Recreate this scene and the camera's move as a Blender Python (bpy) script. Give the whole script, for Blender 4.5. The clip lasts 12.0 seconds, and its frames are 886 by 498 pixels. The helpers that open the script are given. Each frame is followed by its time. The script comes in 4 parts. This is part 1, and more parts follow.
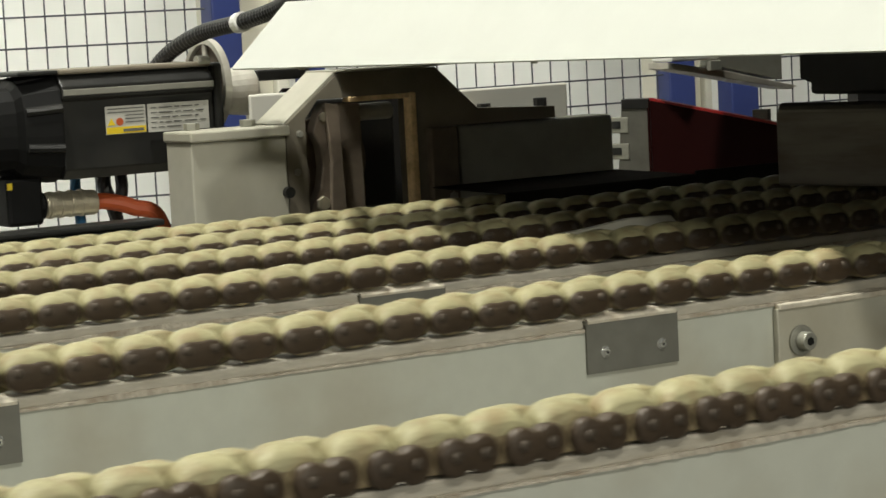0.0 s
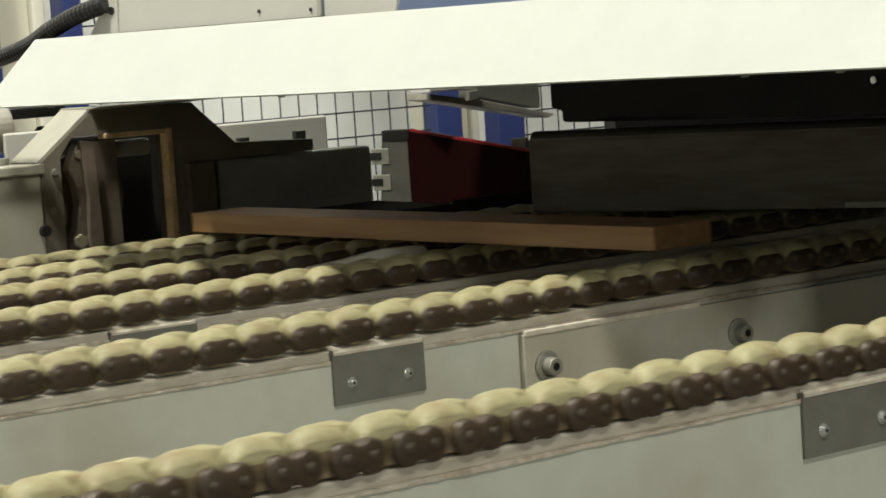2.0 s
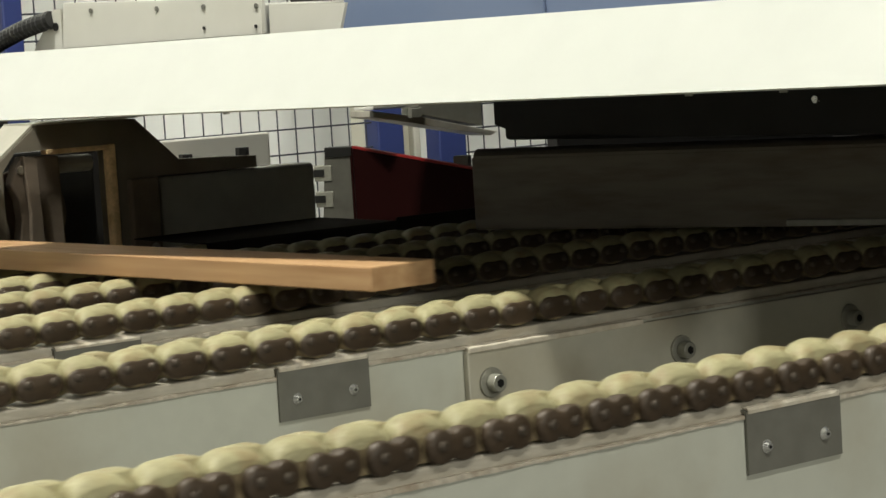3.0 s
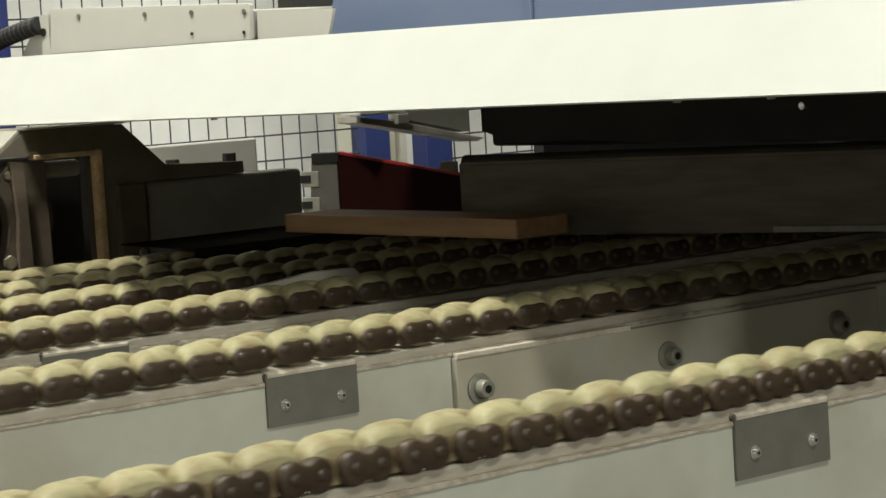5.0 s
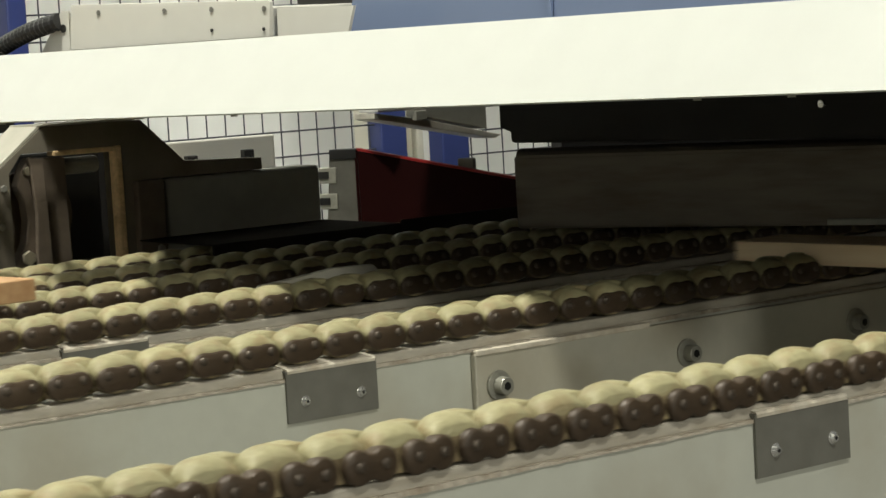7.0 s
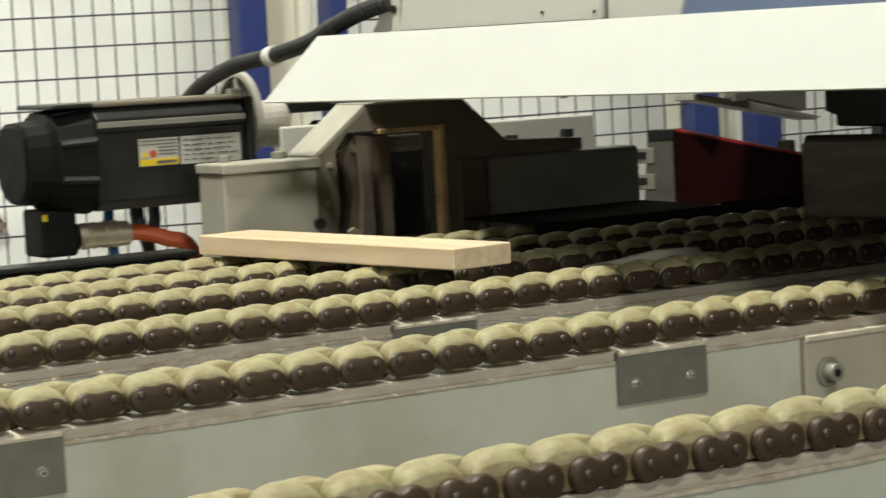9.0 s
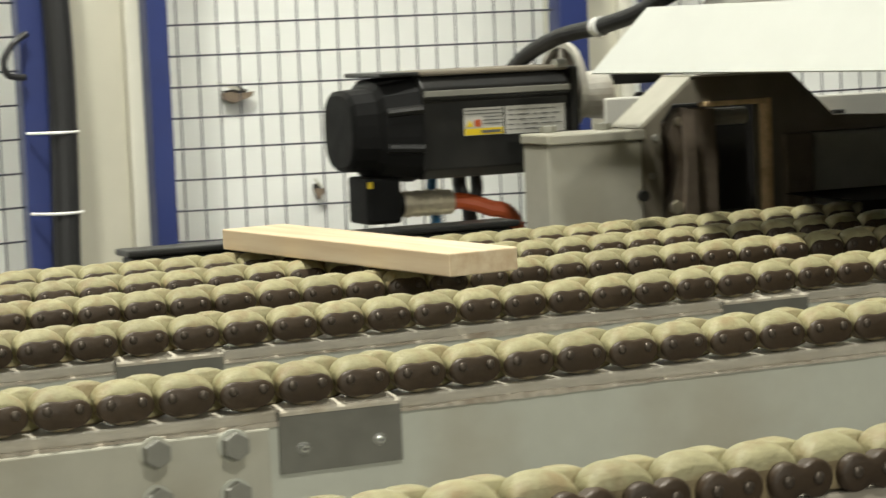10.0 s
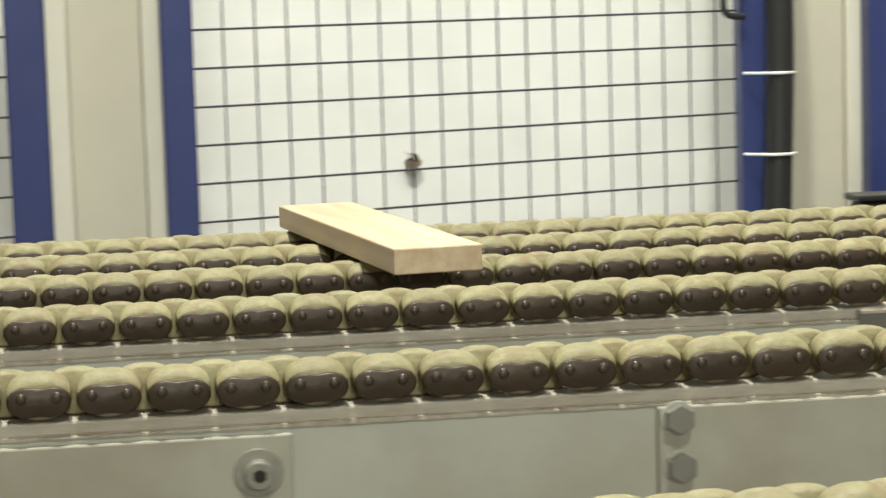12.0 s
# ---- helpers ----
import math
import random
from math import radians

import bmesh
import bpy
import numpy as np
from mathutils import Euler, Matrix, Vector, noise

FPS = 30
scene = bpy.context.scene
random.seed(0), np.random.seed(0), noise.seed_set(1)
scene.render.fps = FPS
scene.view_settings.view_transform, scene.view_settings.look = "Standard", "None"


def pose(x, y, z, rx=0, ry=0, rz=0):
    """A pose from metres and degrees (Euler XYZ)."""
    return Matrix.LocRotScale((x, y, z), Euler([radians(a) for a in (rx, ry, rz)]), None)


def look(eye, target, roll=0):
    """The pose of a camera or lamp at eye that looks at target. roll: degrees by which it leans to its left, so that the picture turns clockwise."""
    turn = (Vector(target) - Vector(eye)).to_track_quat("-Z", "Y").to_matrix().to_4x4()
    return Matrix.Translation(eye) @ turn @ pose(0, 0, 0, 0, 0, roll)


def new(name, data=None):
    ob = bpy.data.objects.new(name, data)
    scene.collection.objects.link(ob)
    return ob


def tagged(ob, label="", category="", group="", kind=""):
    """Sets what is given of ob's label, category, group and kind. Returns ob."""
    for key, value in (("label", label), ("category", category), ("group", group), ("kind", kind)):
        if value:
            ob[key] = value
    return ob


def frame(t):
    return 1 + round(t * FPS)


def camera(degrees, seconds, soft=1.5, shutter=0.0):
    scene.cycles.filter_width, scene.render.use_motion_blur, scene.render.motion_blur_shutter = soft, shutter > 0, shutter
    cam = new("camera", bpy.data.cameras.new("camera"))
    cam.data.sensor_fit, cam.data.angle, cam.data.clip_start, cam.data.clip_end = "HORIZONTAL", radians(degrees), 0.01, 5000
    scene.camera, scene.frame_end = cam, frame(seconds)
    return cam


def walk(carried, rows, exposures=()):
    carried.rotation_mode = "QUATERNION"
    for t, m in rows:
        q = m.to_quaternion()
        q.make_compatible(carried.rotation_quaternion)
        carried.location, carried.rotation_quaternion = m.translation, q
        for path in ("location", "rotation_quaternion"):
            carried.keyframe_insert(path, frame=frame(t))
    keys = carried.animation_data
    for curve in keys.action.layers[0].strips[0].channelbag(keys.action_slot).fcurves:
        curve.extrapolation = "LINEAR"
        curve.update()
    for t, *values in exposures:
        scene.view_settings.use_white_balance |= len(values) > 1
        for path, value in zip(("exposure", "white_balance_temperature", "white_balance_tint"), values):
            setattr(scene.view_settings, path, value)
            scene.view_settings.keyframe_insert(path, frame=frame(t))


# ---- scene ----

# ---- camera ----
cam = camera(21.22, 12.0, soft=1.5, shutter=0.4)


def aim(x, y, z, yaw, pitch, roll):
    a, b = radians(yaw), radians(pitch)
    way = Vector((-math.sin(a) * math.cos(b), math.cos(a) * math.cos(b), math.sin(b)))
    return look((x, y, z), Vector((x, y, z)) + way, roll)


PATH = [
    (0.0, 0.0150, -1.3308, 1.0993, -32.619, -5.577, -2.937),
    (0.5, 0.0222, -1.3391, 1.1012, -33.379, -5.648, -3.314),
    (1.0, 0.0292, -1.3446, 1.1002, -35.080, -5.529, -3.468),
    (1.5, 0.0329, -1.3514, 1.0994, -36.563, -5.315, -3.723),
    (2.0, 0.0356, -1.3567, 1.0993, -37.779, -5.124, -3.850),
    (2.5, 0.0317, -1.3590, 1.0998, -38.748, -4.952, -3.751),
    (4.5, 0.0241, -1.3584, 1.1001, -39.761, -4.678, -3.371),
    (5.0, 0.0247, -1.3586, 1.1005, -39.677, -4.690, -3.474),
    (5.5, 0.0251, -1.3584, 1.1005, -39.338, -4.675, -3.457),
    (6.0, 0.0246, -1.3586, 1.1001, -39.423, -4.646, -3.422),
    (6.5, 0.0247, -1.3576, 1.1002, -39.369, -4.698, -3.371),
    (6.7, 0.0236, -1.3580, 1.1005, -39.360, -4.743, -3.354),
    (8.3, 0.0014, -1.3584, 1.1073, -36.474, -4.831, -3.141),
    (8.5, 0.0034, -1.3547, 1.1067, -35.007, -4.823, -3.156),
    (9.0, -0.0082, -1.3505, 1.1093, -32.156, -4.969, -3.000),
    (9.5, -0.0145, -1.3413, 1.1101, -28.614, -5.186, -2.763),
    (10.0, -0.0257, -1.3289, 1.1105, -24.893, -5.329, -2.434),
    (10.5, -0.0350, -1.3208, 1.1098, -21.011, -5.415, -2.283),
    (11.0, -0.0431, -1.3148, 1.1110, -16.844, -5.734, -2.233),
    (11.5, -0.0498, -1.3020, 1.1097, -12.789, -5.991, -2.191),
    (12.0, -0.0651, -1.2930, 1.1114, -8.483, -6.160, -1.722),
]
walk(cam, [(r[0], aim(*r[1:])) for r in PATH])

# ---- world and light ----
CHAIN_Z = 0.90          # middle of the chain plates
PITCH = 0.0381          # spacing of the chain caps
SPEED = 0.3128          # metres a second, towards -x

world = bpy.data.worlds.new("hall_light")
scene.world = world
world.use_nodes = True
wb = world.node_tree.nodes["Background"]
wb.inputs[0].default_value = (1.0, 1.0, 0.93, 1)
wb.inputs[1].default_value = 0.25


def area_lamp(name, eye, target, sx, sy, power, colour):
    d = bpy.data.lights.new(name, "AREA")
    d.shape, d.size, d.size_y, d.energy, d.color = "RECTANGLE", sx, sy, power, colour
    ob = new(name, d)
    ob.matrix_world = look(eye, target)
    return ob


NEUTRAL = (1.0, 0.987, 0.885)
area_lamp("unseen_lamp", (0.0, 0.30, 4.5), (1.05, 0.2, 0.9), 0.25, 0.25, 178, NEUTRAL)
area_lamp("unseen_lamp", (0.37, -3.00, 4.5), (1.2, 0.1, 0.9), 0.3, 0.3, 76, NEUTRAL)
area_lamp("unseen_lamp", (0.1, -8.0, 2.9), (1.0, 0.2, 0.9), 0.5, 0.5, 148, NEUTRAL)
# added low fill to brighten the parts under the hood, no known lamp
area_lamp("unseen_lamp", (-9.0, -8.5, 2.5), (1.4, 0.8, 0.92), 1.2, 0.8, 60, NEUTRAL)
# an added fill, its spread narrowed, that brightens the wall behind the fence
area_lamp("wall_fill", (1.35, 0.90, 3.4), (1.35, 2.3, 1.5), 3.4, 0.3, 30, NEUTRAL).data.spread = radians(84)
scene.view_settings.exposure = 0.0

# ---- materials ----


def mat(name, base, rough=0.5, metal=0.0, grain=0.0, scale=60.0, bump=0.0, stain=0.0, stain_scale=5.0, stain_colour=None,
        stretch=(1, 1, 1), spread=0.0, coat=0.0, emit=0.0, spec=0.5):
    m = bpy.data.materials.new(name)
    m.use_nodes = True
    nt = m.node_tree
    b = nt.nodes["Principled BSDF"]
    b.inputs["Roughness"].default_value, b.inputs["Metallic"].default_value = rough, metal
    b.inputs["Specular IOR Level"].default_value = spec
    b.inputs["Coat Weight"].default_value = coat
    tc = nt.nodes.new("ShaderNodeTexCoord")
    mp = nt.nodes.new("ShaderNodeMapping")
    mp.inputs["Scale"].default_value = stretch
    if spread:
        # each repeat shows its own patch of the grain
        who = nt.nodes.new("ShaderNodeObjectInfo")
        far = nt.nodes.new("ShaderNodeVectorMath")
        far.operation = "SCALE"
        far.inputs[0].default_value = (37.0, 11.0, 23.0)
        nt.links.new(who.outputs["Random"], far.inputs["Scale"])
        add = nt.nodes.new("ShaderNodeVectorMath")
        nt.links.new(tc.outputs["Object"], add.inputs[0])
        nt.links.new(far.outputs[0], add.inputs[1])
        nt.links.new(add.outputs[0], mp.inputs["Vector"])
    else:
        nt.links.new(tc.outputs["Object"], mp.inputs["Vector"])
    col = nt.nodes.new("ShaderNodeRGB")
    col.outputs[0].default_value = (*base, 1)
    out = col.outputs[0]

    def noise_node(sc, detail=4.0):
        n = nt.nodes.new("ShaderNodeTexNoise")
        n.inputs["Scale"].default_value, n.inputs["Detail"].default_value = sc, detail
        nt.links.new(mp.outputs[0], n.inputs["Vector"])
        return n

    def mix(a, fac, colour, mode="MIX"):
        x = nt.nodes.new("ShaderNodeMix")
        x.data_type, x.blend_type = "RGBA", mode
        nt.links.new(a, x.inputs[6])
        nt.links.new(fac, x.inputs[0])
        x.inputs[7].default_value = (*colour, 1)
        return x.outputs[2]

    def ramp(src, lo, hi, top=1.0):
        r = nt.nodes.new("ShaderNodeMapRange")
        r.inputs[1].default_value, r.inputs[2].default_value = lo, hi
        r.inputs[4].default_value = top
        nt.links.new(src, r.inputs[0])
        return r.outputs[0]

    if grain:
        n = noise_node(scale)
        out = mix(out, ramp(n.outputs[0], 0.35, 0.7, grain), tuple(c * 0.55 for c in base))
        r = nt.nodes.new("ShaderNodeMapRange")
        r.inputs[3].default_value, r.inputs[4].default_value = max(rough - 0.12, 0.05), min(rough + 0.12, 1)
        nt.links.new(n.outputs[0], r.inputs[0])
        nt.links.new(r.outputs[0], b.inputs["Roughness"])
    if stain:
        n2 = noise_node(stain_scale, 6.0)
        out = mix(out, ramp(n2.outputs[0], 0.48, 0.72, stain), stain_colour or tuple(c * 0.45 for c in base))
    if spread:
        oi = nt.nodes.new("ShaderNodeObjectInfo")
        out = mix(out, ramp(oi.outputs["Random"], 0, 1, spread), tuple(c * 0.5 for c in base))
    nt.links.new(out, b.inputs["Base Color"])
    if bump:
        n3 = noise_node(scale * 1.5)
        bp = nt.nodes.new("ShaderNodeBump")
        bp.inputs["Strength"].default_value, bp.inputs["Distance"].default_value = bump, 0.002
        nt.links.new(n3.outputs[0], bp.inputs["Height"])
        nt.links.new(bp.outputs[0], b.inputs["Normal"])
    if emit:
        nt.links.new(out, b.inputs["Emission Color"])
        b.inputs["Emission Strength"].default_value = emit
    return m


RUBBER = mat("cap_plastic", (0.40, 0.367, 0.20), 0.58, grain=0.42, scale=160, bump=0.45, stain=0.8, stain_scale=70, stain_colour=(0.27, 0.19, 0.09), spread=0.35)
DARKER_CAP = mat("darker_cap_plastic", (0.23, 0.175, 0.095), 0.5, grain=0.5, scale=160, bump=0.4, stain=0.8, stain_scale=70, stain_colour=(0.40, 0.33, 0.18), spread=0.4)
DEFL = mat("deflector_steel", (0.40, 0.40, 0.345), 0.42, 0.2, grain=0.2, scale=60, bump=0.06, stain=0.4, stain_scale=12, stain_colour=(0.24, 0.22, 0.17))
PROFILE = mat("dusty_profile", (0.13, 0.125, 0.105), 0.5, 0.3, grain=0.4, scale=60, stain=0.5, stain_scale=20)
CASTING = mat("bare_casting", (0.55, 0.53, 0.46), 0.4, 0.35, grain=0.35, scale=60, bump=0.15, stain=0.5, stain_scale=25, stain_colour=(0.25, 0.18, 0.11))
MATTE = mat("matte_black_cover", (0.0045, 0.0045, 0.0042), 0.62, spec=0.2, grain=0.3, scale=50, bump=0.08)
# near-black stands for the shade where the last chain is hidden
MASK_DARK = mat("dark_mask_sheet", (0.020, 0.018, 0.015), 0.95, spec=0.03, grain=0.4, scale=40, bump=0.1, stain=0.5, stain_scale=10, stain_colour=(0.035, 0.028, 0.02))
COVERM = mat("cover_steel", (0.19, 0.187, 0.158), 0.42, 0.15, grain=0.25, scale=80, bump=0.08, stain=0.4, stain_scale=22, stain_colour=(0.12, 0.11, 0.085))
PALEDUST = mat("pale_sawdust", (0.62, 0.57, 0.46), 0.9, grain=0.4, scale=160, bump=0.5, stain=0.5, stain_scale=60, stain_colour=(0.38, 0.30, 0.20))
SCREW = mat("bright_screw", (0.72, 0.72, 0.68), 0.25, 0.75, grain=0.2, scale=200)
SPLICEM = mat("dirty_beam_paint", (0.47, 0.455, 0.37), 0.5, grain=0.2, scale=40, bump=0.1, stain=0.7, stain_scale=9, stain_colour=(0.31, 0.265, 0.18))
PLATE = mat("chain_steel", (0.066, 0.044, 0.025), 0.46, 0.12, grain=0.4, scale=150, bump=0.2, stain=0.5, stain_scale=60, stain_colour=(0.09, 0.06, 0.035), spread=0.4)
PIN = mat("pin_steel", (0.10, 0.08, 0.06), 0.36, 0.45, grain=0.3, scale=200)
BEAM = mat("beam_paint", (0.53, 0.54, 0.46), 0.5, grain=0.16, scale=40, bump=0.1, stain=0.7, stain_scale=7, stain_colour=(0.36, 0.315, 0.225))
GUIDE = mat("guide_plastic", (0.48, 0.445, 0.365), 0.5, grain=0.4, scale=60, bump=0.2, stain=0.6, stain_scale=22, stain_colour=(0.33, 0.28, 0.20), stretch=(1, 4, 4))
DUSTY = mat("sawdust_edge", (0.50, 0.45, 0.36), 0.9, grain=0.6, scale=160, bump=0.6, stain=0.6, stain_scale=40, stain_colour=(0.22, 0.15, 0.08))
STEEL = mat("sheet_steel", (0.265, 0.26, 0.222), 0.45, 0.15, grain=0.2, scale=80, bump=0.08, stain=0.3, stain_scale=25)
ZINC = mat("zinc_bolt", (0.36, 0.355, 0.30), 0.38, 0.45, grain=0.3, scale=200, bump=0.1)
BLACK = mat("black_paint", (0.012, 0.012, 0.011), 0.4, grain=0.3, scale=50, bump=0.08, stain=0.3, stain_scale=18, stain_colour=(0.035, 0.032, 0.026))
# near-black: the shade inside the machine is put into this colour
SHADED = mat("shaded_inside", (0.012, 0.011, 0.010), 0.7, grain=0.4, scale=20, stain=0.4, stain_scale=6, stain_colour=(0.03, 0.024, 0.018))
CREAM = mat("hood_paint", (0.56, 0.575, 0.53), 0.42, grain=0.05, scale=30, stain=0.10, stain_scale=6)
PANELP = mat("white_panel_paint", (0.70, 0.69, 0.62), 0.45, grain=0.06, scale=40, stain=0.2, stain_scale=9, stain_colour=(0.55, 0.50, 0.40))
GREYP = mat("machine_paint", (0.44, 0.425, 0.348), 0.5, grain=0.12, scale=50, bump=0.1, stain=0.35, stain_scale=14, stain_colour=(0.28, 0.24, 0.16))
GREYD = mat("dusty_bracket", (0.20, 0.178, 0.135), 0.6, grain=0.35, scale=40, bump=0.2, stain=0.6, stain_scale=12, stain_colour=(0.14, 0.10, 0.06))
RUST = mat("worn_dusty_steel", (0.18, 0.142, 0.105), 0.65, 0.1, grain=0.5, scale=45, bump=0.4, stain=0.8, stain_scale=16, stain_colour=(0.10, 0.075, 0.05))
OCHRE = mat("sawdust_coat", (0.80, 0.57, 0.31), 0.9, grain=0.5, scale=220, bump=0.6, stain=0.5, stain_scale=40, stain_colour=(0.26, 0.16, 0.07))
# brighter red paints the light on the guard's top edge
LIT_RED = mat("lit_red_edge", (0.26, 0.009, 0.008), 0.5, grain=0.2, scale=60)
PUSHM = mat("rubbed_steel", (0.15, 0.132, 0.108), 0.40, 0.5, grain=0.5, scale=14, bump=0.12, stain=0.8, stain_scale=7, stain_colour=(0.085, 0.06, 0.04), stretch=(1, 6, 6))
# red taken down to near-black for the shade around the guard
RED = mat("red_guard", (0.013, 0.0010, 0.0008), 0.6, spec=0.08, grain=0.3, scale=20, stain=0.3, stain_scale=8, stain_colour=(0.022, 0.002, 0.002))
ALU = mat("aluminium", (0.27, 0.265, 0.235), 0.4, 0.6, grain=0.35, scale=80, stain=0.5, stain_scale=30)
BRASSY = mat("connector_metal", (0.62, 0.56, 0.42), 0.34, 0.6, grain=0.4, scale=150)
ORANGE = mat("orange_cable", (0.50, 0.09, 0.02), 0.5, grain=0.2, scale=60)
CABLE = mat("black_cable", (0.02, 0.02, 0.02), 0.45, grain=0.2, scale=60)
WHITEP = mat("white_plastic", (0.78, 0.78, 0.74), 0.5, grain=0.05, scale=40)
BLUE = mat("blue_post", (0.022, 0.034, 0.125), 0.45, grain=0.1, scale=30, stain=0.2, stain_scale=8)
WIRE = mat("blue_wire", (0.03, 0.032, 0.042), 0.5)
COLUMN = mat("column_paint", (0.50, 0.48, 0.38), 0.6, grain=0.08, scale=20, stain=0.15, stain_scale=3)
FLANGE = mat("pale_flange_paint", (0.60, 0.585, 0.49), 0.55, grain=0.08, scale=20, stain=0.2, stain_scale=4)
WALLM = mat("white_wall", (0.80, 0.81, 0.77), 0.5, grain=0.14, scale=9, bump=0.55, stain=0.3, stain_scale=3.5, stain_colour=(0.62, 0.63, 0.60))
TORN = mat("torn_filling", (0.22, 0.17, 0.12), 0.9, grain=0.5, scale=120, bump=0.5, stain=0.6, stain_scale=60)
HOLE = mat("torn_hole", (0.02, 0.016, 0.012), 0.9)
YELLOW = mat("yellow_label", (0.75, 0.55, 0.02), 0.5, grain=0.05)
LABEL = mat("white_label", (0.52, 0.51, 0.46), 0.5, grain=0.15, scale=60)
PRINT = mat("grey_print", (0.12, 0.12, 0.11), 0.6)
SEEBLUE = mat("blue_sheet", (0.20, 0.26, 0.40), 0.25, grain=0.06, scale=6, coat=0.3)
HALLM = mat("grey_hall_paint", (0.28, 0.276, 0.25), 0.8, grain=0.1, scale=5, stain=0.2, stain_scale=1)
FLOORM = mat("concrete", (0.16, 0.153, 0.14), 0.8, grain=0.3, scale=20, bump=0.2, stain=0.4, stain_scale=2)


def wood_material(name, low, high, ring):
    m = bpy.data.materials.new(name)
    m.use_nodes = True
    nt = m.node_tree
    b = nt.nodes["Principled BSDF"]
    b.inputs["Roughness"].default_value = 0.6
    tc = nt.nodes.new("ShaderNodeTexCoord")
    mp = nt.nodes.new("ShaderNodeMapping")
    mp.inputs["Scale"].default_value = (60, 3.0, 60)
    nt.links.new(tc.outputs["Object"], mp.inputs["Vector"])
    n = nt.nodes.new("ShaderNodeTexNoise")
    n.inputs["Scale"].default_value, n.inputs["Detail"].default_value = 1.6, 5
    nt.links.new(mp.outputs[0], n.inputs["Vector"])
    w = nt.nodes.new("ShaderNodeTexWave")
    w.wave_type = "RINGS"
    w.inputs["Scale"].default_value, w.inputs["Distortion"].default_value = 1.1, 2.5
    mp2 = nt.nodes.new("ShaderNodeMapping")
    mp2.inputs["Location"].default_value = (0.6, 0.3, 1.1)
    mp2.inputs["Scale"].default_value = (30, 0.6, 30)
    mp2.inputs["Rotation"].default_value = (radians(90), 0, 0)
    nt.links.new(tc.outputs["Object"], mp2.inputs["Vector"])
    nt.links.new(mp2.outputs[0], w.inputs["Vector"])
    cr = nt.nodes.new("ShaderNodeValToRGB")
    cr.color_ramp.elements[0].position, cr.color_ramp.elements[0].color = 0.3, (*low, 1)
    cr.color_ramp.elements[1].position, cr.color_ramp.elements[1].color = 0.65, (*high, 1)
    nt.links.new(n.outputs[0], cr.inputs[0])
    mx = nt.nodes.new("ShaderNodeMix")
    mx.data_type = "RGBA"
    mr = nt.nodes.new("ShaderNodeMapRange")
    mr.inputs[4].default_value = 0.35
    nt.links.new(w.outputs[1], mr.inputs[0])
    nt.links.new(mr.outputs[0], mx.inputs[0])
    nt.links.new(cr.outputs[0], mx.inputs[6])
    mx.inputs[7].default_value = (*ring, 1)
    nt.links.new(mx.outputs[2], b.inputs["Base Color"])
    bp = nt.nodes.new("ShaderNodeBump")
    bp.inputs["Strength"].default_value, bp.inputs["Distance"].default_value = 0.2, 0.001
    nt.links.new(n.outputs[0], bp.inputs["Height"])
    nt.links.new(bp.outputs[0], b.inputs["Normal"])
    return m


WOOD = wood_material("planed_pine", (0.66, 0.49, 0.30), (0.82, 0.69, 0.49), (0.61, 0.43, 0.24))
# redder pine, its tone also darkened for the shade under the hood
SHADED_PINE = wood_material("reddish_shaded_pine", (0.42, 0.235, 0.105), (0.56, 0.355, 0.18), (0.37, 0.195, 0.08))

# ---- mesh helpers ----


def thing(name, m, label, category, group="", kind=""):
    ob = new(name)
    ob.empty_display_size = 0.05
    ob.matrix_basis = m
    return tagged(ob, label, category, group, kind)


def part(name, bm, material, parent=None, label=""):
    me = bpy.data.meshes.new(name)
    bm.normal_update()
    bm.to_mesh(me)
    bm.free()
    me.materials.append(material)
    ob = new(name, me)
    if parent:
        ob.parent = parent
    return tagged(ob, label)


def solid(name, bm, material, label, category, m=None, group="", kind=""):
    ob = part(name, bm, material)
    if m is not None:
        ob.matrix_basis = m
    return tagged(ob, label, category, group, kind)


def smooth(ob, angle=40):
    for p in ob.data.polygons:
        p.use_smooth = True
    ob.data.set_sharp_from_angle(angle=radians(angle))
    return ob


def box(x0, x1, y0, y1, z0, z1, bev=0.0, seg=2, bm=None):
    b = bmesh.new()
    bmesh.ops.create_cube(b, size=1.0)
    bmesh.ops.transform(b, verts=b.verts, matrix=Matrix.Translation(((x0 + x1) / 2, (y0 + y1) / 2, (z0 + z1) / 2))
                        @ Matrix.Diagonal((abs(x1 - x0), abs(y1 - y0), abs(z1 - z0), 1)))
    if bev:
        bmesh.ops.bevel(b, geom=b.edges[:], offset=bev, segments=seg, profile=0.5, affect="EDGES")
    return join(bm, b)


def join(bm, b):
    if bm is None:
        return b
    me = bpy.data.meshes.new("tmp")
    b.to_mesh(me)
    b.free()
    bm.from_mesh(me)
    bpy.data.meshes.remove(me)
    return bm


def cyl(a, b_, r, seg=24, r2=None, bev=0.0, bm=None):
    a, b_ = Vector(a), Vector(b_)
    b = bmesh.new()
    bmesh.ops.create_cone(b, cap_ends=True, segments=seg, radius1=r, radius2=r if r2 is None else r2, depth=(b_ - a).length)
    if bev:
        es = [e for e in b.edges if len({round(v.co.z, 5) for v in e.verts}) == 1]
        bmesh.ops.bevel(b, geom=es, offset=bev, segments=2, profile=0.5, affect="EDGES")
    m = Matrix.Translation((a + b_) / 2) @ (b_ - a).to_track_quat("Z", "Y").to_matrix().to_4x4()
    bmesh.ops.transform(b, verts=b.verts, matrix=m)
    return join(bm, b)


